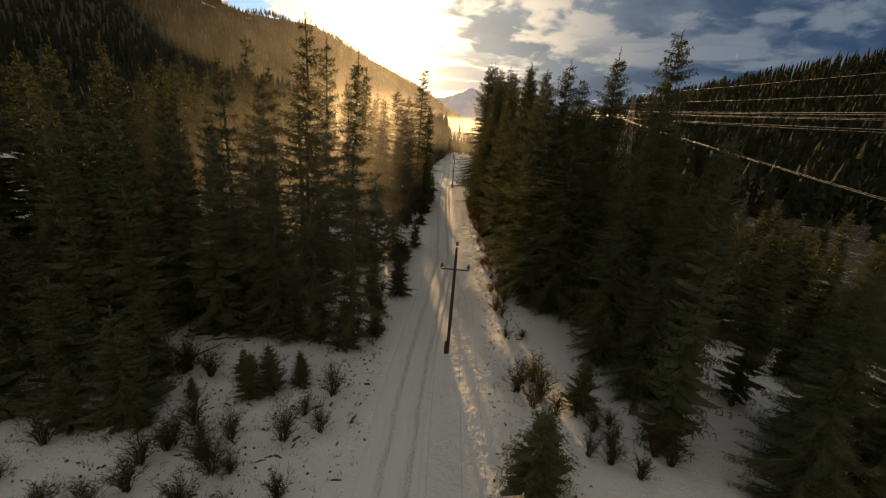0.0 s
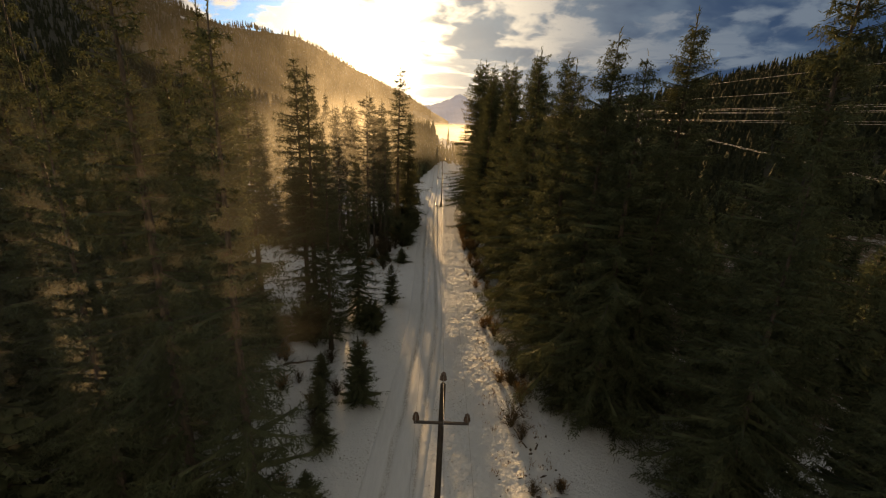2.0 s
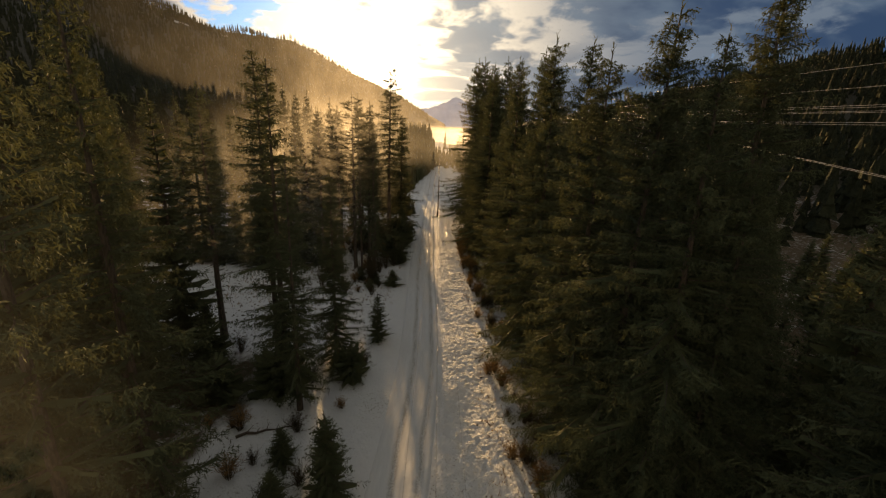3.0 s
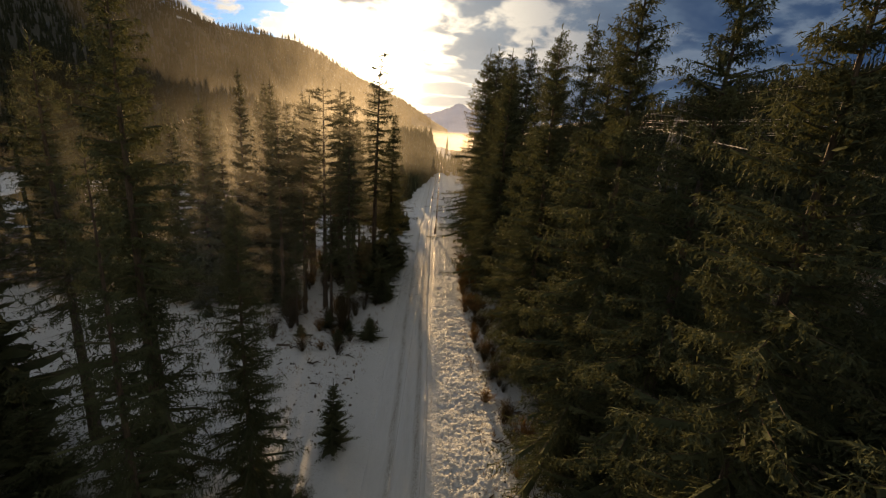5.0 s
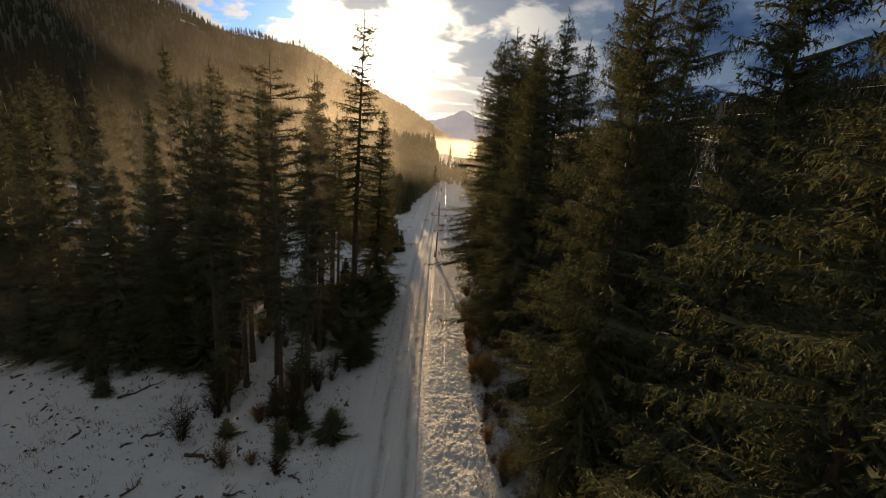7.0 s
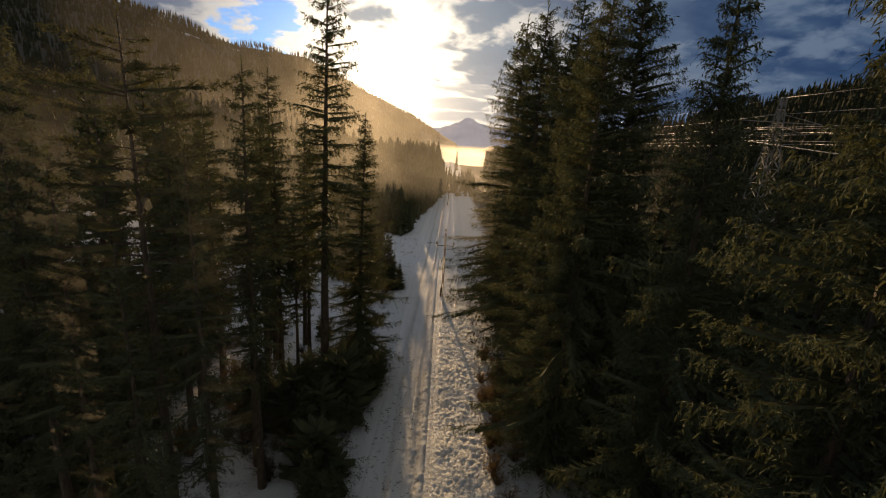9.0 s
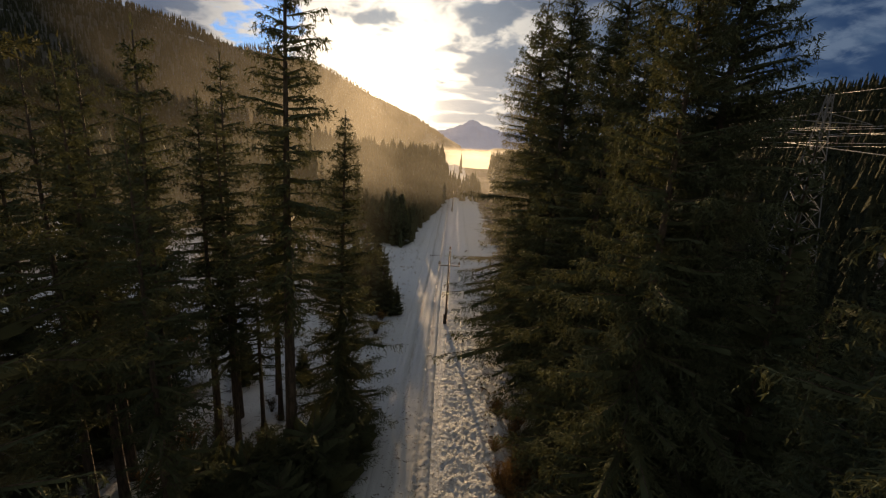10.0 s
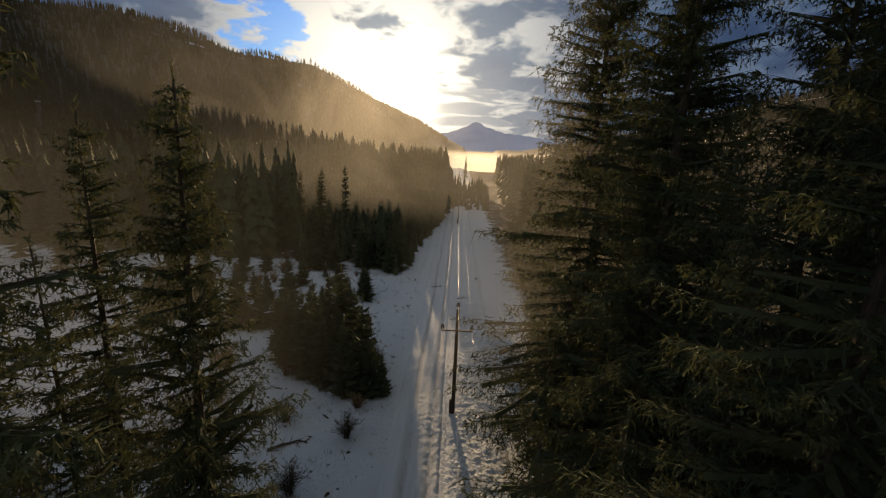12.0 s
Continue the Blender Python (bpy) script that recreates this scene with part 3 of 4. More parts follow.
MID = [conifer(100 + i, 20.0, (2.6, 3.2, 3.1, 2.5)[i], 0.03, 0.62, 7, 0.34, (0.64, 0.84, 0.98, 0.74)[i], 0.28, lat=5.0, hangers=7.0, fuzz=22.0, hang_len=1.3, wide=1.9, stations=3, roof=0.09) for i in range(4)]
PINE = [conifer(120, 19.5, 2.9, 0.44, 0.62, 5, 0.05, 0.7, 0.35, "round", M_PINE, 3, "pine_tree", lat=11.0, hangers=30.0, fuzz=110.0)]
YOUNG = [conifer(140 + i, 5.0, 1.35, 0.01, 0.24, 8, 0.16, 0.95, 0.24, name="young_spruce", lat=13.0, hangers=14.0, fuzz=80.0, hang_len=0.8, wide=1.1, stations=3, roof=0.10) for i in range(3)]
BUSHY = [conifer(150 + i, 5.0, 1.35, 0.01, 0.28, 7, 0.16, 0.95, 0.26, name="young_spruce", lat=9.0, hangers=12.0, fuzz=18.0, hang_len=0.8, wide=1.6, stations=3, roof=0.13) for i in range(3)]
DOME = [conifer(160 + i, 2.6, 2.0, 0.01, 0.20, 10, 0.12, 0.38, 0.20, name="spruce_bush", lat=16.0, hangers=14.0, fuzz=80.0, hang_len=0.6, wide=1.2, stations=3, roof=0.14) for i in range(2)]

L_TALL = "tall dark green spruce with drooping branches standing in snow"
L_OPEN = "tall spruce with open ragged crown and visible trunk"
L_SLIM = "slender spruce with bare lower trunk and short crown"
L_YOUNG = "young dark green spruce growing from the snow"
KINDS = {"D": (DENSE, L_TALL), "E": (EVEN, L_TALL), "O": (OPEN, L_OPEN), "S": (SLIM, L_SLIM), "M": (MID, L_TALL), "T": (BARE, "tall spruce with bare lower trunk above the snow"), "Y": (YOUNG, L_YOUNG), "B": (BUSHY, L_YOUNG), "J": (DOME, "low rounded dark evergreen bush under taller trees"), "P": (PINE, "tall pine with rounded crown and long bare trunk")}
PLACED = []


def tree(kind, x, y, H, sx=1.0):
    if kind == "Y" and y > 85:
        kind = "B"
    srcs, label = KINDS[kind]
    src = srcs[len(PLACED) % len(srcs)]
    PLACED.append((x, y))
    place(src, x, y, H, random.uniform(0, 6.28), sx, label=label, category="bush" if kind == "J" else "tree", group={"Y": "young spruces", "B": "young spruces", "J": "evergreen bushes"}.get(kind, "forest trees"))


# right of the track
for row in ((13.5, 29.0, 22.2, "E", 1.18), (15.6, 31.0, 17.0, "E", 1.18), (13.2, 37.0, 22.3, "E", 1.18), (8.9, 36.8, 20.9, "D", 1.18), (9.9, 34.6, 19.6, "E", 1.18), (8.2, 40.2, 19.8, "D", 1.18),
            (14.6, 23.6, 16.5, "E", 1.18), (17.2, 15.4, 11.5, "E", 1.4), (19.4, 18.2, 11.5, "E", 1.3), (21.4, 16.2, 12.0, "M", 1.2), (8.8, 45.0, 21.0, "D", 1.18), (8.1, 48.9, 22.0, "D", 1.18), (8.6, 53.2, 21.5, "D"), (7.4, 57.6, 21.7, "D"),
            (8.2, 61.0, 22.2, "D"), (9.6, 59.9, 23.0, "E"), (8.3, 66.5, 21.0, "E"), (6.9, 72.6, 22.5, "D"), (8.7, 73.8, 24.2, "D", 1.1), (7.6, 80.6, 24.5, "D", 1.15), (7.2, 87.0, 26.0, "D", 1.2), (7.6, 76.8, 22.5, "D"), (8.8, 83.6, 23.0, "D", 1.1), (8.4, 97.0, 21.0, "M", 1.1),
            (6.5, 93.6, 26.7, "D", 1.25), (8.6, 91.0, 24.5, "D", 1.1), (8.2, 99.5, 22.0, "M"), (8.6, 106.0, 20.0, "M"), (9.4, 114.0, 18.0, "M"), (10.0, 123.0, 17.0, "M"), (10.6, 132.0, 16.0, "M"), (11.4, 142.0, 15.0, "M"),
            (12.4, 65.0, 17.5, "M"), (12.2, 71.0, 14.0, "M"), (10.0, 83.8, 18.5, "M"), (10.6, 89.5, 18.5, "M"),
            (25.4, 23.2, 14.0, "M"), (25.0, 20.0, 12.0, "M"), (22.0, 20.4, 13.5, "E", 1.2), (17.4, 26.8, 17.0, "M"), (28.0, 29.0, 13.0, "M"), (12.0, 41.0, 18.0, "M"), (17.5, 35.0, 18.0, "M"), (11.8, 26.6, 15.5, "E", 1.1), (13.0, 23.0, 13.5, "E", 1.1), (11.4, 34.2, 16.0, "E", 1.1),
            (11.2, 67.6, 16.5, "M"), (9.8, 63.8, 17.0, "M", 1.1), (10.8, 58.0, 17.0, "M", 1.1), (10.6, 54.6, 16.5, "M", 1.1), (11.0, 50.8, 16.5, "M", 1.1), (11.4, 47.0, 16.5, "M", 1.1), (13.2, 60.6, 15.5, "M", 1.2), (13.8, 54.0, 15.0, "M", 1.2), (14.6, 49.0, 15.0, "M", 1.2), (10.6, 72.6, 17.0, "M"), (13.0, 69.4, 16.0, "M"), (11.6, 78.0, 17.0, "M"), (13.4, 75.0, 13.0, "M"), (12.6, 82.0, 17.0, "M"), (13.6, 87.0, 16.0, "M"), (11.6, 95.0, 20.0, "M"), (12.4, 101.0, 18.0, "M"), (11.0, 62.6, 16.0, "M")):
    tree(row[3], *row[:3], *row[4:])
# left of the track
for row in ((-9.0, 27.6, 21.0, "O", 1.25), (-6.0, 26.4, 19.0, "O", 1.05), (-13.4, 29.0, 20.0, "O"), (-9.6, 33.0, 20.5, "O", 1.1), (-12.6, 36.4, 19.0, "T", 1.2), (-17.0, 31.6, 19.2, "M"), (-11.4, 27.0, 17.0, "O"), (-9.3, 45.8, 19.7, "O", 1.1), (-5.8, 45.8, 13.4, "E", 0.95), (-10.6, 48.0, 20.5, "T", 1.1), (-15.6, 50.0, 18.5, "T", 1.3),
            (-7.0, 41.5, 15.0, "O"), (-8.6, 67.2, 19.0, "P"), (-7.7, 72.0, 18.7, "T"), (-5.9, 77.3, 23.8, "T", 1.15), (-9.6, 77.8, 17.5, "T", 1.1), (-11.8, 74.6, 18.0, "T", 1.1), (-10.8, 81.9, 20.0, "T"), (-17.9, 72.8, 20.4, "M"), (-19.7, 83.6, 20.2, "M"),
            (-13.4, 77.0, 19.0, "S"), (-4.6, 81.0, 17.4, "E", 1.15), (-8.4, 82.0, 14.0, "S"), (-9.6, 84.6, 17.0, "T", 1.1), (-8.8, 78.0, 17.0, "S"), (-6.9, 70.6, 16.0, "S"), (-6.3, 66.0, 15.5, "S"), (-7.4, 64.6, 13.0, "S"), (-9.9, 65.6, 15.0, "S"),
            (-10.8, 68.5, 17.0, "S"), (-12.2, 66.8, 17.5, "T"), (-11.5, 73.0, 18.0, "S"), (-8.6, 80.2, 12.0, "S"), (-5.6, 62.9, 9.0, "S"), (-9.8, 63.2, 8.0, "S"),
            (-14.6, 69.6, 17.5, "M"), (-16.2, 68.0, 13.5, "E"), (-14.2, 81.0, 18.0, "T"), (-12.8, 78.4, 17.5, "S"), (-16.6, 84.0, 17.0, "M"), (-19.4, 68.6, 17.0, "M"), (-22.4, 67.6, 12.0, "M"), (-25.6, 68.6, 16.0, "M"), (-28.8, 67.8, 13.0, "M"), (-32.0, 69.0, 18.0, "M"), (-20.8, 71.6, 17.0, "M"), (-15.4, 73.6, 19.6, "M"), (-24.0, 72.0, 17.0, "M"), (-27.4, 72.4, 16.0, "M"), (-15.8, 79.0, 18.0, "M"), (-22.0, 77.0, 17.0, "M"), (-18.6, 78.4, 18.0, "M"), (-26.0, 79.0, 16.5, "M")):
    tree(row[3], *row[:3], *row[4:])
# young trees
for x, y, h in ((8.9, 21.2, 3.6), (-3.6, 49.9, 4.0), (-4.2, 69.0, 3.6), (-10.2, 20.0, 3.0), (-9.4, 20.7, 3.2), (-11.4, 21.6, 2.2), (-7.9, 21.5, 2.4), (-13.4, 19.6, 1.4),
                (-3.9, 98.6, 3.2), (-4.6, 98.8, 4.2), (-5.4, 99.6, 6.6), (-7.4, 101.0, 5.4), (-8.8, 102.4, 5.0), (-5.6, 102.6, 4.6), (-7.0, 104.0, 5.6), (-10.4, 103.6, 5.6), (-9.4, 100.6, 5.6), (-6.4, 98.6, 5.4), (-8.2, 99.9, 5.0), (-11.8, 104.0, 5.8), (-13.2, 106.0, 5.0), (-10.2, 101.4, 6.2), (-11.6, 102.2, 5.4), (-12.8, 103.6, 5.0), (-9.2, 104.8, 6.6), (-14.4, 108.0, 4.0),
                (-15.5, 112.0, 3.2), (-19.0, 115.0, 3.6), (-22.0, 110.0, 3.0), (-3.4, 69.6, 2.4), (-12.0, 118.0, 2.6),
                (-15.5, 17.6, 6.2), (-17.6, 16.6, 3.4), (-19.5, 19.0, 7.0), (-22.0, 17.0, 7.0), (-16.6, 21.0, 5.5), (-24.0, 21.0, 9.0)):
    tree("Y", x, y, h, 1.4 if y < 22 else 1.0)
for x, y, h in ((-6.9, 128.5, 5.6), (-7.8, 130.0, 6.0), (-9.4, 129.4, 5.8), (-7.4, 133.0, 6.4), (-8.6, 134.5, 6.8), (-8.2, 137.5, 7.0), (-10.8, 131.0, 6.4), (-8.9, 141.0, 7.6), (-12.2, 129.8, 6.2), (-9.4, 144.0, 8.0), (-7.9, 127.2, 5.6),
                (-5.5, 62.4, 1.3), (-5.9, 60.7, 1.2), (-3.7, 61.6, 1.9), (-17.2, 63.8, 1.2), (-8.9, 61.2, 1.1), (-7.3, 63.4, 1.5)):
    tree("Y", x, y, h, 2.3 if h < 2 else 1.1)
# low bushy spruces round the feet of taller trees
for x, y, h, sx in ((5.1, 15.3, 4.6, 1.75), (5.7, 16.5, 3.2, 1.5), (-3.8, 78.8, 3.4, 1.6), (-6.3, 75.8, 4.6, 1.6), (-10.2, 26.8, 4.0, 1.5), (-6.4, 25.9, 3.8, 1.5), (-8.4, 26.8, 3.4, 1.4), (-12.6, 27.6, 5.0, 1.5),
                    (-12.5, 69.0, 4.0, 1.5), (-14.5, 46.0, 5.0, 1.4), (-3.6, 69.0, 2.6, 1.5), (-14.0, 30.0, 4.0, 1.5), (-3.8, 35.6, 4.4, 1.35), (-5.9, 34.4, 2.6, 1.5), (-5.0, 31.8, 2.2, 1.6), (-4.6, 28.0, 2.4, 1.6), (-6.6, 37.4, 2.2, 1.7), (-14.6, 17.2, 2.6, 1.4),
                    (-8.6, 86.2, 2.6, 1.6), (-12.5, 86.0, 4.0, 1.5), (-7.8, 103.6, 7.4, 1.1), (-11.0, 106.0, 5.4, 1.2),
                    (-13.4, 67.4, 4.6, 1.6), (-15.0, 67.0, 3.4, 1.7), (-17.6, 66.9, 4.4, 1.6), (-20.6, 66.8, 3.8, 1.7), (-23.8, 66.9, 4.6, 1.6), (-27.0, 67.0, 4.0, 1.7), (-30.4, 67.2, 4.6, 1.6), (-11.4, 65.4, 2.6, 1.7), (-18.8, 65.4, 2.0, 2.0)):
    tree("Y", x, y, h, sx)
for x, y, h, sx in ((-8.9, 43.2, 2.7, 1.15), (-4.7, 45.0, 2.1, 1.0), (-12.2, 42.4, 2.6, 1.1), (-4.6, 71.6, 2.9, 0.95), (-5.3, 74.3, 3.2, 0.9), (-4.7, 76.6, 4.0, 0.95), (-6.9, 75.2, 3.4, 0.9), (-9.4, 75.8, 2.8, 1.0), (-3.7, 79.6, 2.6, 0.9)):
    tree("J", x, y, h, sx)

# scattered young growth behind the second clearing
rng = random.Random(3)
for i in range(44):
    tree("Y", rng.uniform(-34, -8), rng.uniform(107, 130), rng.uniform(1.6, 5.2), rng.uniform(1.2, 1.7))

for i in range(110):
    tree("B", rng.uniform(25, 56), rng.uniform(20, 88), rng.uniform(3.5, 8.5), rng.uniform(0.9, 1.3))

# forest that closes both sides


def clear_of(x, y, d):
    return all((x - a) ** 2 + (y - b) ** 2 > d * d for a, b in PLACED)


def in_clearing(x, y):
    if x < 0:
        return (y < 26 and x > -24) or (49 < y < 66.5 and x > -36) or (86 < y < 131 and x > -40)
    return 26 < x < 62 and y < 330


for x_lo, x_hi, y_lo, y_hi, h_lo, h_hi, count in ((-46, -13, 27, 48, 14, 20, 36), (-30, -15, 22, 30, 9, 15, 8), (16, 25, 14, 46, 7, 12, 18), (14, 25, 46, 120, 9, 14, 26)):
    made = 0
    for _ in range(600):
        x, y = rng.uniform(x_lo, x_hi), rng.uniform(y_lo, y_hi)
        if made < count and clear_of(x, y, 2.7):
            h, sx = rng.uniform(h_lo, h_hi), rng.uniform(1.0, 1.25)
            if not (12 < x < 26.5 and 10 < y < 33):
                tree("M", x, y, h, sx)
            made += 1
made = 0
for _ in range(4000):
    if made >= 100:
        break
    if rng.random() < 0.6:
        x, y = rng.uniform(-60, -11), rng.uniform(8, 140)
    else:
        x, y = rng.uniform(11, 27), rng.uniform(14, 150)
    if in_clearing(x, y) or not clear_of(x, y, 2.9):
        continue
    tree("M", x, y, rng.uniform(8, 12) if x > 0 and 60 < y < 90 else rng.uniform(12, 17) if x > 0 else rng.uniform(15, 21) if y < 86 else rng.uniform(9, 14), rng.uniform(0.9, 1.15))
    made += 1
for src in (*DENSE, *EVEN, *OPEN, *BARE, *SLIM, *MID, *PINE, *YOUNG, *BUSHY, *DOME):
    discard(src)


# far woods, too many to count
def far_woods(name, spots, tiers, sides, label, seed, mat):
    """Many conifers in one mesh, each a stack of jagged drooping tiers round its axis. spots: x, y, height."""
    g = np.random.RandomState(seed)
    spots = np.array(spots)
    n = len(spots)
    z = height(spots[:, 0], spots[:, 1]) - 0.3
    h, wide = spots[:, 2], spots[:, 2] * g.uniform(0.12, 0.19, n)
    turn, lean = g.uniform(0, 6.283, n), g.normal(0, 0.012, (n, 2))
    V, F = [], []
    for i in range(tiers):
        u = (i + 0.15) / tiers + g.uniform(-0.04, 0.04, n)
        apex = np.minimum(1.0, u + g.uniform(1.3, 2.1, n) / tiers) if i < tiers - 1 else np.ones(n)
        r = wide * np.clip(1 - u, 0.03, 1) ** 0.8
        a = turn[:, None] + i * 1.3 + 6.283 * np.arange(sides) / sides + g.uniform(-0.25, 0.25, (n, sides))
        rr = r[:, None] * np.where(np.arange(sides) % 2 == 0, 1.08, 0.80) * g.uniform(0.72, 1.25, (n, sides))
        zz = (z + h * u)[:, None] - 0.35 * rr + g.uniform(-0.035, 0.025, (n, sides)) * h[:, None]
        off = lean * h[:, None]
        ring = np.stack([spots[:, :1] + off[:, :1] * u[:, None] + rr * np.cos(a), spots[:, 1:2] + off[:, 1:] * u[:, None] + rr * np.sin(a), zz], -1)
        tip = np.stack([spots[:, 0] + off[:, 0] * apex, spots[:, 1] + off[:, 1] * apex, z + h * apex], -1)[:, None]
        V.append(np.concatenate([tip, ring], 1).reshape(-1, 3))
        k = np.arange(sides)
        tri = np.stack([np.zeros(sides, int), 1 + k, 1 + (k + 1) % sides], -1)
        F.append((tri[None] + ((i * n + np.arange(n)) * (sides + 1))[:, None, None]).reshape(-1, 3))
    ob = mesh_obj(name, np.concatenate(V), np.concatenate(F), mat)
    tagged(ob, label, "forest", kind="stuff")


def scatter(count, az_lo, az_hi, r_lo, r_hi, h_lo, h_hi, seed, keep=None):
    g = np.random.RandomState(seed)
    out = []
    for _ in range(count):
        az = math.radians(g.uniform(az_lo, az_hi))
        r = math.sqrt(g.uniform(r_lo ** 2, r_hi ** 2))
        x, y = r * math.sin(az), 30 + r * math.cos(az)
        if keep is None or keep(x, y):
            out.append((x, y, g.uniform(h_lo, h_hi)))
    return out


def beside_line(x, y):
    return not (26 < x < 60 and y < 340)


far_woods("mountain_forest", scatter(6800, -58, -4, 420, 1150, 8, 13, 1) + scatter(2000, -20, -1.5, 1100, 2200, 10, 15, 5), 3, 5, "dense dark conifer forest covering the mountainside", 1, M_WOODS)
far_woods("mountain_forest", scatter(1500, -75, -8, 120, 430, 13, 21, 6, lambda x, y: x < -62 or y > 215), 7, 6, "dark conifer forest at the foot of the mountainside", 6, M_WOODS)
far_woods("hillside_forest", scatter(4600, 12, 75, 95, 470, 9, 15, 2, beside_line), 6, 6, "mixed conifer forest on the hillside beyond the power line", 2, M_WOODS)
# the wood along the far end of the track: low where the sun comes over it
wood, g_ = [], np.random.RandomState(8)
for _ in range(1500):
    y_ = g_.uniform(131, 330)
    x_ = g_.uniform(-70, -5.0 + (0.06 * (y_ - 131) if y_ < 200 else 4.1 - 0.07 * (y_ - 200)))
    if x_ < -0.155 * (y_ - 88) - 0.3:
        h_ = min(16.0, 0.135 * (y_ - 88)) * g_.uniform(0.9, 1.1)
    else:
        h_ = max(2.2, 0.112 * (y_ - 97)) * g_.uniform(0.8, 1.0)
    if y_ > 215 or x_ < -0.155 * (y_ - 60) - 12.0:
        h_ = g_.uniform(13, 17.5)
    elif x_ > 4.5 - 0.155 * (y_ - 97):
        h_ = g_.uniform(9, 13)
    if all((x_ - q[0]) ** 2 + (y_ - q[1]) ** 2 > 5.5 for q in wood[-300:]):
        wood.append((x_, y_, h_))
for _ in range(130):
    y_ = g_.uniform(126, 205)
    wood.append((-6.0 + 0.07 * (y_ - 131) - abs(g_.normal(0, 2.0)), y_, max(2.4, 0.112 * (y_ - 97)) * g_.uniform(0.8, 1.0)))
for _ in range(420):
    y_ = g_.uniform(128, 330)
    x_ = g_.uniform(11.5 + 0.06 * (y_ - 128), 44)
    wood.append((x_, y_, g_.uniform(10, 16)))
far_woods("track_end_forest", wood, 13, 9, "conifer forest closing in on the far end of the track", 8, M_SPRUCE)
far_woods("line_clearing_growth", [(g_.uniform(24, 62), g_.uniform(88, 240), g_.uniform(4.0, 9.5)) for _ in range(800)], 11, 10, "young conifers growing densely under the power line", 12, M_WOODS)
far_woods("valley_thicket", [(g_.uniform(-12, 10), g_.uniform(190, 235), g_.uniform(4.0, 7.5)) for _ in range(150)], 8, 8, "low conifers where the track ends", 4, M_SPRUCE)
far_woods("lone_spruce", [(5.2, 330.0, 13.0)], 12, 9, "lone narrow spruce rising from bright valley mist", 9, M_SPRUCE)


# ---------------------------------------------------------------- power poles along the track
def utility_pole(x, y, top, arm_z):
    z0 = ground_z(x, y)
    thing = new("utility_pole")
    thing.location = (x, y, z0)
    tagged(thing, "dark tarred wooden utility pole with steel crossarm in snow", "utility pole", "poles along the track")
    h = top - z0
    v, f = tube([(0, 0, -0.4), (0, 0, h * 0.5), (0, 0, h - 0.06), (0, 0, h)], [0.125, 0.110, 0.092, 0.06], 14)
    mesh_obj("shaft", v, f, M_POLE, thing)
    v, f = tube([(-0.17, -0.02, -0.3), (-0.17, -0.02, 0.95), (-0.17, -0.02, 1.0)], [0.08, 0.08, 0.05], 8)
    mesh_obj("ground_stub", v, f, M_POLE, thing, label="short wooden stub strapped to the pole foot")
    za = arm_z - z0
    bm = bmesh.new()
    bmesh.ops.create_cube(bm, size=1.0, matrix=Matrix.Translation((0, -0.13, za)) @ Matrix.Diagonal((1.90, 0.08, 0.09, 1)))
    bmesh.ops.bevel(bm, geom=bm.edges[:], offset=0.01, segments=1, affect="EDGES")
    part("crossarm", bm, M_RUST, thing, "slim dark steel crossarm")
    for px, pz, py in ((-0.88, za, -0.13), (0.88, za, -0.13), (0.0, h + 0.02, 0.0)):
        v, f = tube([(px, py, pz), (px, py, pz + 0.14)], [0.015, 0.015], 6)
        pin = mesh_obj("insulator_pin", v, f, M_STEEL, thing)
        zs = [0.10, 0.11, 0.14, 0.15, 0.19, 0.20, 0.24, 0.27, 0.29, 0.33]
        rs = [0.06, 0.125, 0.11, 0.07, 0.115, 0.10, 0.065, 0.09, 0.08, 0.04]
        v, f = tube([(px, py, pz + 1.2 * q) for q in zs], rs, 14)
        mesh_obj("insulator", v, f, M_PORC, pin, True, "glossy brown porcelain insulator")
    return [(x - 0.88, y - 0.13, arm_z + 0.36), (x + 0.88, y - 0.13, arm_z + 0.36), (x, y, top + 0.32)]


def wire(name, a, b, sag, radius, label, group, mat=None, steps=28):
    pts = []
    for i in range(steps + 1):
        t = i / steps
        p = Vector(a).lerp(Vector(b), t)
        p.z -= 4 * sag * t * (1 - t)
        pts.append(p)
    v, f = tube(pts, [radius] * len(pts), 6)
    ob = mesh_obj(name, v, f, mat or M_WIRE, smooth=True)
    tagged(ob, label, "wire", group)
    return ob


ends = [[(0.2, -45.0, 6.9), (1.8, -45.0, 6.9), (1.0, -45.0, 8.3)],
        utility_pole(0.9, 26.2, 7.75, 6.25), utility_pole(0.95, 97.2, 6.75, 5.4), utility_pole(1.1, 166.0, 6.3, 5.2), utility_pole(1.2, 236.0, 7.0, 5.9)]
for i in range(4):
    for k in range(3):
        wire("overhead_wire", ends[i][k], ends[i + 1][k], 0.9, 0.0065, "thin bare overhead wire strung between the wooden poles", "wires along the track")


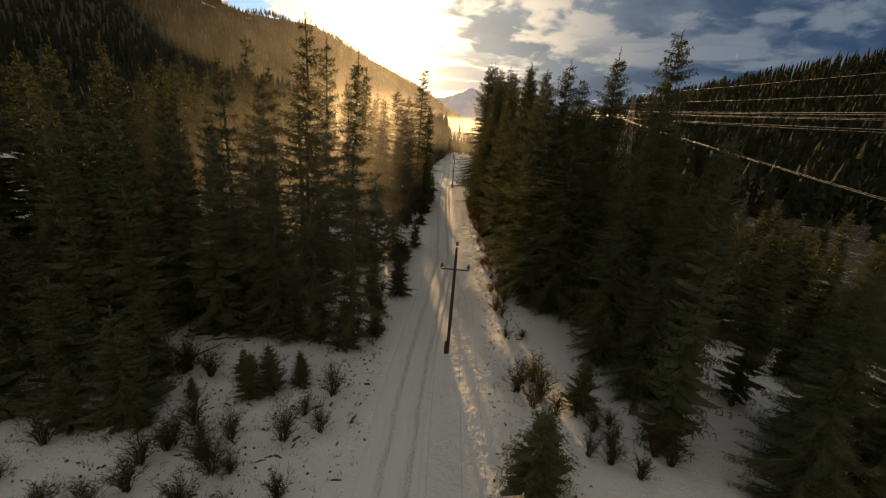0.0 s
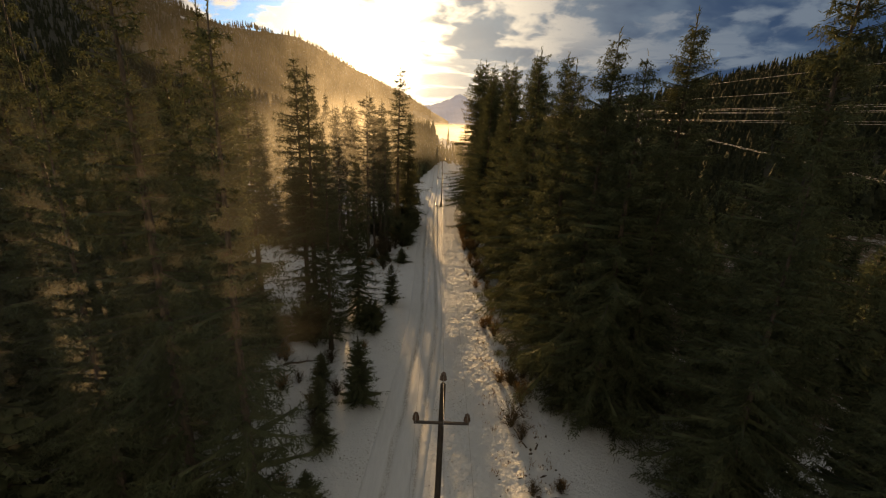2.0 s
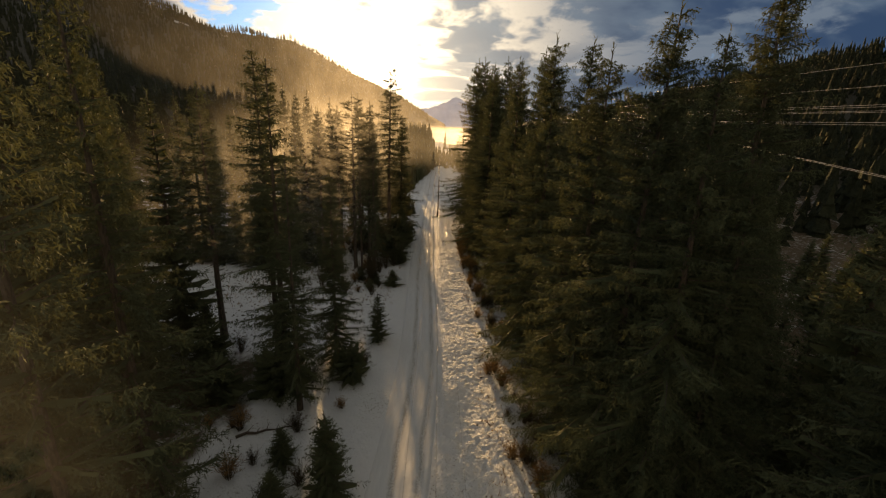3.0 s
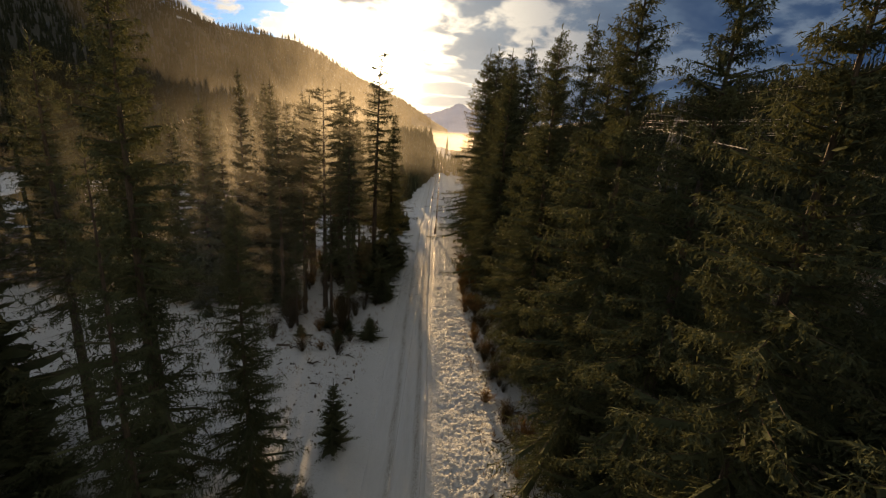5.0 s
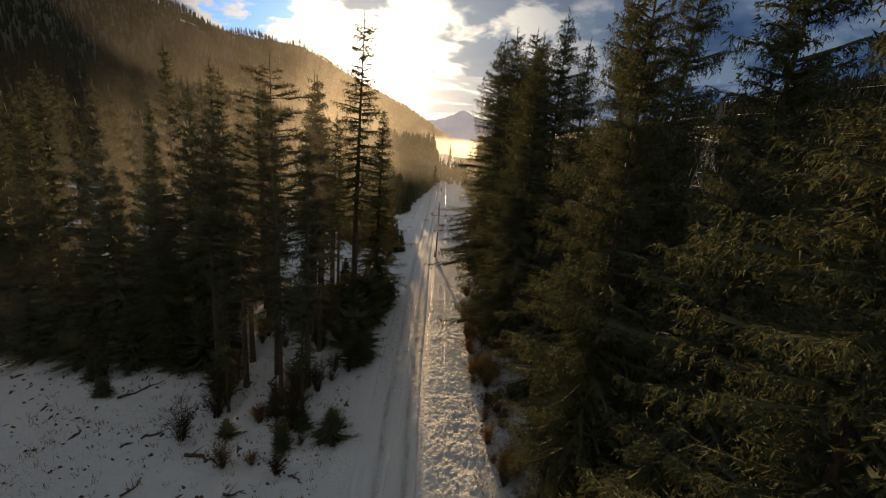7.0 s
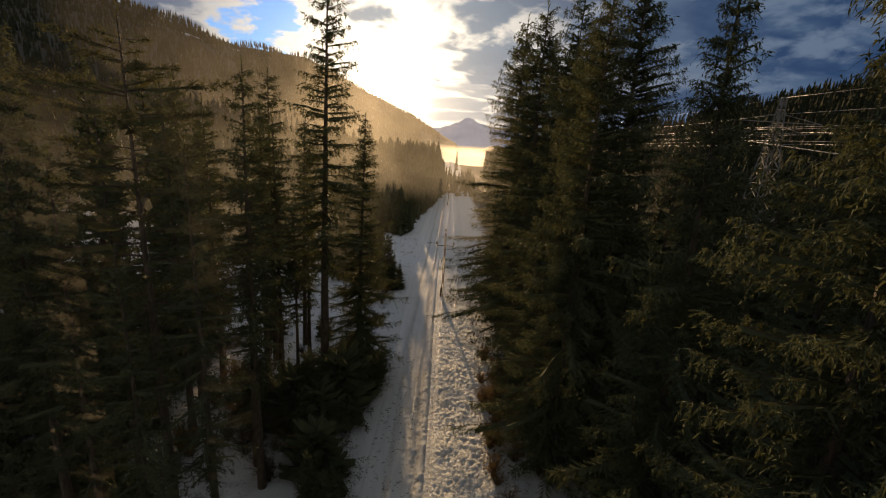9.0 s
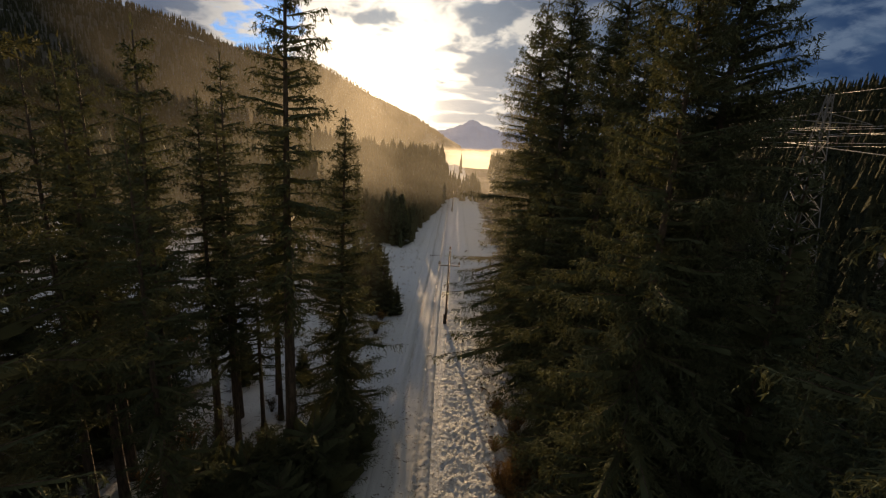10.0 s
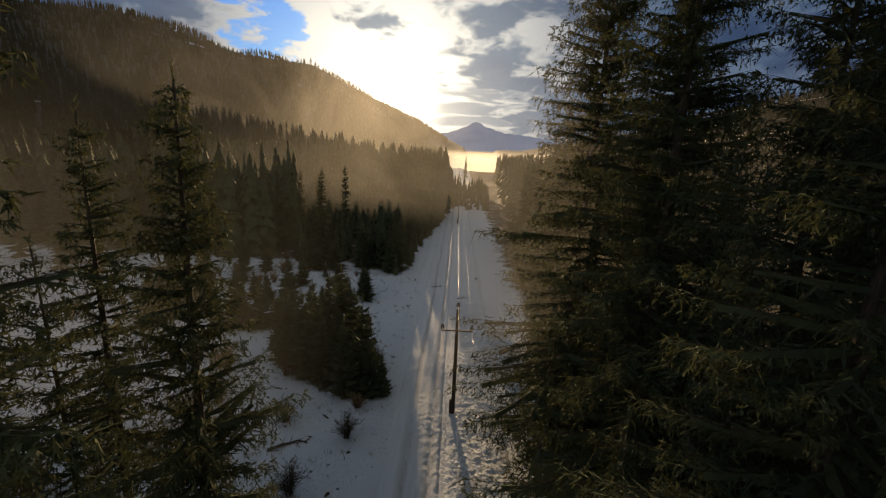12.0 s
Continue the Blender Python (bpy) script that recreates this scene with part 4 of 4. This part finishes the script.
# ---------------------------------------------------------------- high-voltage line
def pylon(x, y, top, arms):
    z0 = ground_z(x, y)
    thing = new("lattice_pylon")
    thing.location = (x, y, z0)
    tagged(thing, "tall galvanised lattice steel pylon among dark trees", "pylon", "pylons of the power line")
    h = top - z0

    def half(z):
        return 2.3 * (1 - z / h) ** 1.1 + 0.22

    zs = [h * q for q in (0, 0.13, 0.25, 0.36, 0.46, 0.55, 0.63, 0.71, 0.79, 0.87, 0.94, 1.0)]
    for sx, sy in ((1, 1), (1, -1), (-1, 1), (-1, -1)):
        v, f = tube([(sx * half(z), sy * half(z), z) for z in zs], [0.09] * len(zs), 4)
        mesh_obj("leg", v, f, M_STEEL, thing)
    lots = []
    for a, b in zip(zs, zs[1:]):
        ha, hb = half(a), half(b)
        for c in range(4):
            ca, sa = math.cos(c * math.pi / 2), math.sin(c * math.pi / 2)
            turn = lambda px, py, pz: (px * ca - py * sa, px * sa + py * ca, pz)
            lots.append(tube([turn(-ha, ha, a), turn(hb, hb, b)], [0.05, 0.05], 4))
            lots.append(tube([turn(ha, ha, a), turn(-hb, hb, b)], [0.05, 0.05], 4))
            lots.append(tube([turn(-hb, hb, b), turn(hb, hb, b)], [0.045, 0.045], 4))
    v, f = merge(lots)
    mesh_obj("bracing", v, f, M_STEEL, thing)
    tips = [(x, y, top)]
    for za, reach in arms:
        z = za - z0
        for s in (-1, 1):
            lots = [tube([(s * 0.3, 0.3, z), (s * reach, 0, z)], [0.06, 0.05], 4), tube([(s * 0.3, -0.3, z), (s * reach, 0, z)], [0.06, 0.05], 4), tube([(s * 0.3, 0, z + 1.1), (s * reach, 0, z)], [0.05, 0.05], 4)]
            v, f = merge(lots)
            mesh_obj("crossarm", v, f, M_STEEL, thing)
            for r in (reach, reach * 0.55):
                v, f = tube([(s * r, 0, z), (s * r, 0, z - 0.3), (s * r, 0, z - 0.9), (s * r, 0, z - 1.2)], [0.03, 0.09, 0.09, 0.03], 8)
                mesh_obj("insulator_string", v, f, M_PORC, thing)
                tips.append((x + s * r, y, z0 + z - 1.2))
    return tips


pylon(46, 116, 24.6, [(21.4, 6.0), (19.9, 4.2)])
pylon(55, -170, 30, [(25.2, 6.0), (23.6, 4.2)])
pylon(58, 330, 31, [(27.0, 6.0), (25.4, 4.2)])
ONWARD = (46.0, 116.0), (55.0, -170.0), (58.0, 330.0)
for dx, z1, z0_, z2 in ((0.0, 24.6, 30.0, 31.0), (0.6, 22.5, 27.0, 29.0), (-6.0, 20.2, 24.0, 25.8), (-3.3, 20.2, 24.0, 25.8), (3.3, 20.2, 24.0, 25.8), (6.0, 20.2, 24.0, 25.8), (-4.2, 18.7, 22.4, 24.2), (4.2, 18.7, 22.4, 24.2)):
    for (x2, y2), zz in zip(ONWARD[1:], (z0_, z2)):
        wire("transmission_wire", (46.0 + dx, 116.0, z1), (x2 + dx, y2, zz), 2.2, 0.015, "long aluminium transmission wire hung from steel pylons", "transmission wires", steps=40)
for dx in (0.0, 0.8):
    wire("transmission_wire", (41.8 + dx, 116.0, 18.7), (39.6 + dx, -30.0, 6.0), 0.5, 0.015, "long aluminium wire slanting down from the pylon", "transmission wires", steps=30)


# ---------------------------------------------------------------- shrubs, grass and dead wood
def shrub(seed, H, R, stems, twigs, leaf=None):
    """A leafless bush: many thin arching stems with side twigs."""
    g = np.random.RandomState(seed)
    thing = new("bare_shrub")
    lots, O, D, LN = [], [], [], []
    for _ in range(stems):
        a, lean_ = g.uniform(0, 6.28), g.uniform(0.1, 1.0)
        r = R * lean_
        h = H * g.uniform(0.5, 1.0) * (1.1 - 0.4 * lean_)
        b = Vector((math.cos(a) * 0.12 * g.rand(), math.sin(a) * 0.12 * g.rand(), -0.1))
        m = Vector((math.cos(a) * r * 0.4, math.sin(a) * r * 0.4, h * 0.6))
        e = Vector((math.cos(a) * r, math.sin(a) * r, h))
        lots.append(tube([b, m, e], [0.012, 0.009, 0.003], 3, False))
        for _ in range(twigs):
            t = g.uniform(0.3, 1)
            p = b.lerp(m, t * 2) if t < 0.5 else m.lerp(e, t * 2 - 1)
            O.append(p), LN.append(g.uniform(0.15, 0.4) * H * 0.5)
            w = g.uniform(0, 6.28)
            D.append((math.cos(w) * 0.7 + math.cos(a) * 0.3, math.sin(w) * 0.7 + math.sin(a) * 0.3, g.uniform(0.1, 0.9)))
    v, f = merge(lots)
    mesh_obj("branching", v, f, M_TWIG, thing)
    D = np.array(D)
    D /= np.linalg.norm(D, axis=1, keepdims=True)
    v, f = kites(np.array([tuple(p) for p in O]), D, np.array(LN), np.full(len(O), 0.009), g)
    mesh_obj("foliage", v, f, leaf or M_TWIG, thing)
    thing["tall"] = H
    return thing


SHRUBS = [shrub(200 + i, 1.6, 0.9, 38, 22) for i in range(3)]
RUSTY = [shrub(210 + i, 1.3, 0.8, 38, 24, M_GRASS) for i in range(2)]
srng = random.Random(11)
spots = [(-7.2, 16.9, 1.7), (-5.6, 17.7, 1.3), (-9.6, 14.7, 1.9), (-13.0, 14.9, 1.5), (-5.8, 20.9, 1.7), (-6.8, 18.8, 1.2), (-12.3, 15.8, 1.3), (-16.0, 17.4, 1.2), (-11.2, 16.5, 1.1), (-18.0, 15.5, 1.4),
         (5.4, 22.6, 1.9), (6.1, 21.2, 1.5), (6.6, 23.8, 1.7), (6.8, 22.4, 1.8), (7.4, 20.6, 1.3), (9.2, 19.4, 1.2), (9.8, 18.4, 1.3), (10.3, 20.0, 1.0), (9.4, 17.2, 1.4), (10.6, 16.4, 1.2), (12.0, 18.0, 2.0), (12.6, 17.4, 1.4), (8.4, 17.6, 1.2)]
for x, y, h in spots:
    place(SHRUBS[len(PLACED) % 3], x, y, h * 1.3, srng.uniform(0, 6.28), label="leafless brown shrub standing in the snow", category="shrub", group="bare shrubs")
    PLACED.append((x, y))
for i in range(22):
    x, y = srng.uniform(-19, -4.6), srng.uniform(11.5, 22)
    place(SHRUBS[i % 3], x, y, srng.uniform(1.1, 2.3), srng.uniform(0, 6.28), label="leafless brown shrub standing in the snow", category="shrub", group="bare shrubs")
for i in range(70):
    y = srng.uniform(28, 84)
    x = srng.uniform(4.4, 6.6) + (0.6 if y < 45 else 0)
    place((SHRUBS + RUSTY)[i % 5], x, y, srng.uniform(0.7, 1.9), srng.uniform(0, 6.28), label="leafless brown shrub at the track's edge" if i % 5 < 3 else "rust-brown dry shrub at the track's edge", category="shrub", group="bare shrubs")
for i in range(34):
    x, y = srng.uniform(3.9, 5.4), srng.uniform(64, 84)
    place(RUSTY[i % 2], x, y, srng.uniform(0.7, 1.6), srng.uniform(0, 6.28), 1.1, label="rust-brown dry shrub at the track's edge", category="shrub", group="bare shrubs")
for i in range(46):
    x, y = srng.uniform(-36, -9), srng.uniform(106, 131)
    place((SHRUBS + RUSTY)[i % 5], x, y, srng.uniform(0.8, 2.2), srng.uniform(0, 6.28), label="leafless brown shrub in the snowy clearing", category="shrub", group="bare shrubs")
for i in range(26):
    x, y = srng.uniform(-22, -5), srng.uniform(88, 112)
    place((SHRUBS + RUSTY)[i % 5], x, y, srng.uniform(0.9, 2.4), srng.uniform(0, 6.28), 1.2, label="leafless brown shrub in the snowy clearing", category="shrub", group="bare shrubs")
for i in range(60):
    x, y = (srng.uniform(-12, -3.6), srng.uniform(59, 84)) if i < 36 else (srng.uniform(-14, -4), srng.uniform(26, 50))
    place((SHRUBS + RUSTY)[i % 5], x, y, srng.uniform(0.6, 1.6), srng.uniform(0, 6.28), label="leafless brown shrub under the trees" if i % 5 < 3 else "rust-brown dry shrub under the trees", category="shrub", group="bare shrubs")
for i in range(18):
    x, y = srng.uniform(-12.5, -6.0), srng.uniform(70.5, 80)
    place((RUSTY + SHRUBS)[i % 5], x, y, srng.uniform(1.3, 2.3), srng.uniform(0, 6.28), 1.1, label="leafless brown shrub under the trees" if i % 5 > 1 else "rust-brown dry shrub under the trees", category="shrub", group="bare shrubs")
for i in range(12):
    x, y = srng.uniform(-12, -4.4), srng.uniform(60.5, 68)
    place(SHRUBS[i % 3], x, y, srng.uniform(1.8, 3.0), srng.uniform(0, 6.28), 0.85, label="tall thin leafless sapling among the trees", category="sapling", group="bare saplings")
for s_ in (*SHRUBS, *RUSTY):
    discard(s_)


def grass_stuff():
    g = np.random.RandomState(31)
    O, D, LN = [], [], []
    for _ in range(1500):
        if g.rand() < 0.4:
            x, y = g.uniform(3.6, 6.8), g.uniform(12, 110)
        else:
            x, y = g.uniform(-20, -3.2), g.choice([g.uniform(12, 27), g.uniform(55, 68), g.uniform(86, 125)])
        z = ground_z(x, y) - 0.03
        for _ in range(7):
            a = g.uniform(0, 6.28)
            O.append((x + g.normal(0, 0.09), y + g.normal(0, 0.09), z))
            D.append((math.cos(a) * 0.4, math.sin(a) * 0.4, 0.9))
            LN.append(g.uniform(0.12, 0.42))
    D = np.array(D)
    D /= np.linalg.norm(D, axis=1, keepdims=True)
    v, f = kites(np.array(O), D, np.array(LN), np.full(len(O), 0.014), g)
    tagged(mesh_obj("dry_grass", v, f, M_GRASS), "tufts of dry yellow-brown grass poking through the snow", "grass", kind="stuff")


grass_stuff()


def debris_stuff():
    """Clods, cones, bark and twigs strewn over the open snow."""
    g = np.random.RandomState(41)
    V, F = [], []
    for _ in range(4200):
        k = g.rand()
        if k < 0.30:
            x, y = g.uniform(-30, -3.2), g.uniform(50, 67)
        elif k < 0.55:
            x, y = g.uniform(-24, -3.2), g.uniform(11, 27)
        elif k < 0.70:
            x, y = g.uniform(-30, -3.2), g.uniform(86, 131)
        else:
            x, y = g.uniform(3.4, 8.0), g.uniform(12, 115)
        z, r, a = ground_z(x, y) + 0.02, 0.02 + 0.10 * g.rand() ** 2, g.uniform(0, 3.14)
        lon, o = g.choice([1.0, 1.6, 4.0], p=[0.5, 0.35, 0.15]), len(V)
        for j in range(5):
            w = a + 6.283 * j / 5
            px, py = r * lon * math.cos(w - a), r * math.sin(w - a) * g.uniform(0.5, 1.1)
            V.append((x + px * math.cos(a) - py * math.sin(a), y + px * math.sin(a) + py * math.cos(a), z - 0.04))
        V.append((x, y, z + r * 0.8))
        F += [(o + j, o + (j + 1) % 5, o + 5) for j in range(5)]
    tagged(mesh_obj("forest_debris", V, F, M_BARK), "bark, cones and broken twigs strewn on the snow", "debris", kind="stuff")


debris_stuff()


def fallen_log(x, y, length, turn, r):
    g = random.Random(int(x * 100 + y))
    thing = new("fallen_branch")
    n = 6
    pts = [(length * (i / n - 0.5), g.uniform(-0.12, 0.12), g.uniform(-0.03, 0.10)) for i in range(n + 1)]
    v, f = tube(pts, [r * (1.1 - 0.8 * i / n) for i in range(n + 1)], 7)
    mesh_obj("stem", v, f, M_BARK, thing)
    for k in range(4):
        p = Vector(pts[1 + k])
        q = p + Vector((g.uniform(0.1, 0.4), g.uniform(-0.5, 0.5), g.uniform(0.05, 0.35)))
        v, f = tube([p, q], [r * 0.4, 0.006], 5)
        mesh_obj("side_twig", v, f, M_BARK, thing)
    thing.matrix_basis = pose(x, y, ground_z(x, y) + r * 0.4, 0, 0, turn)
    tagged(thing, "dark dead branch lying on the snow", "branch", "fallen branches")


for row in ((-15.2, 23.6, 3.2, 62, 0.08), (-14.6, 25.6, 2.6, 20, 0.07), (-9.3, 59.6, 1.7, -12, 0.09), (-12.4, 61.0, 1.2, 40, 0.06), (-6.9, 57.9, 0.9, 15, 0.06), (-15.5, 64.5, 2.4, 55, 0.07), (-8.2, 39.5, 3.0, 20, 0.08),
            (-4.6, 58.8, 0.8, -25, 0.05), (4.9, 46.5, 1.6, 70, 0.05), (5.1, 51.0, 0.9, -10, 0.08), (-8.1, 93.6, 2.4, 30, 0.09), (-16.8, 26.2, 1.6, 5, 0.1), (-11.3, 57.8, 1.0, 80, 0.05), (4.5, 111.0, 3.4, -72, 0.09), (4.1, 113.6, 1.8, -20, 0.07), (5.0, 108.4, 1.6, -60, 0.08), (1.8, 118.5, 1.4, 10, 0.05), (3.6, 126.0, 1.2, 60, 0.06), (-1.2, 122.0, 1.5, 15, 0.05)):
    fallen_log(*row)


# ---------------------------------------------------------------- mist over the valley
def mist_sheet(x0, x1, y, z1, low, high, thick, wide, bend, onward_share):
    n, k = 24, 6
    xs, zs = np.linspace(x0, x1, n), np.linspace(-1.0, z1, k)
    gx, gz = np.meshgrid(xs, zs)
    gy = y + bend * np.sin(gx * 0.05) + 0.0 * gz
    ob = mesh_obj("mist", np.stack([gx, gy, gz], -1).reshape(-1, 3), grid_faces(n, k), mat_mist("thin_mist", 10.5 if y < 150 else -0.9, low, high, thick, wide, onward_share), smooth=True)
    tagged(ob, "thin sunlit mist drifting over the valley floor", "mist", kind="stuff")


# first five rows: mist thickened to imitate glare veiling trees near the sun
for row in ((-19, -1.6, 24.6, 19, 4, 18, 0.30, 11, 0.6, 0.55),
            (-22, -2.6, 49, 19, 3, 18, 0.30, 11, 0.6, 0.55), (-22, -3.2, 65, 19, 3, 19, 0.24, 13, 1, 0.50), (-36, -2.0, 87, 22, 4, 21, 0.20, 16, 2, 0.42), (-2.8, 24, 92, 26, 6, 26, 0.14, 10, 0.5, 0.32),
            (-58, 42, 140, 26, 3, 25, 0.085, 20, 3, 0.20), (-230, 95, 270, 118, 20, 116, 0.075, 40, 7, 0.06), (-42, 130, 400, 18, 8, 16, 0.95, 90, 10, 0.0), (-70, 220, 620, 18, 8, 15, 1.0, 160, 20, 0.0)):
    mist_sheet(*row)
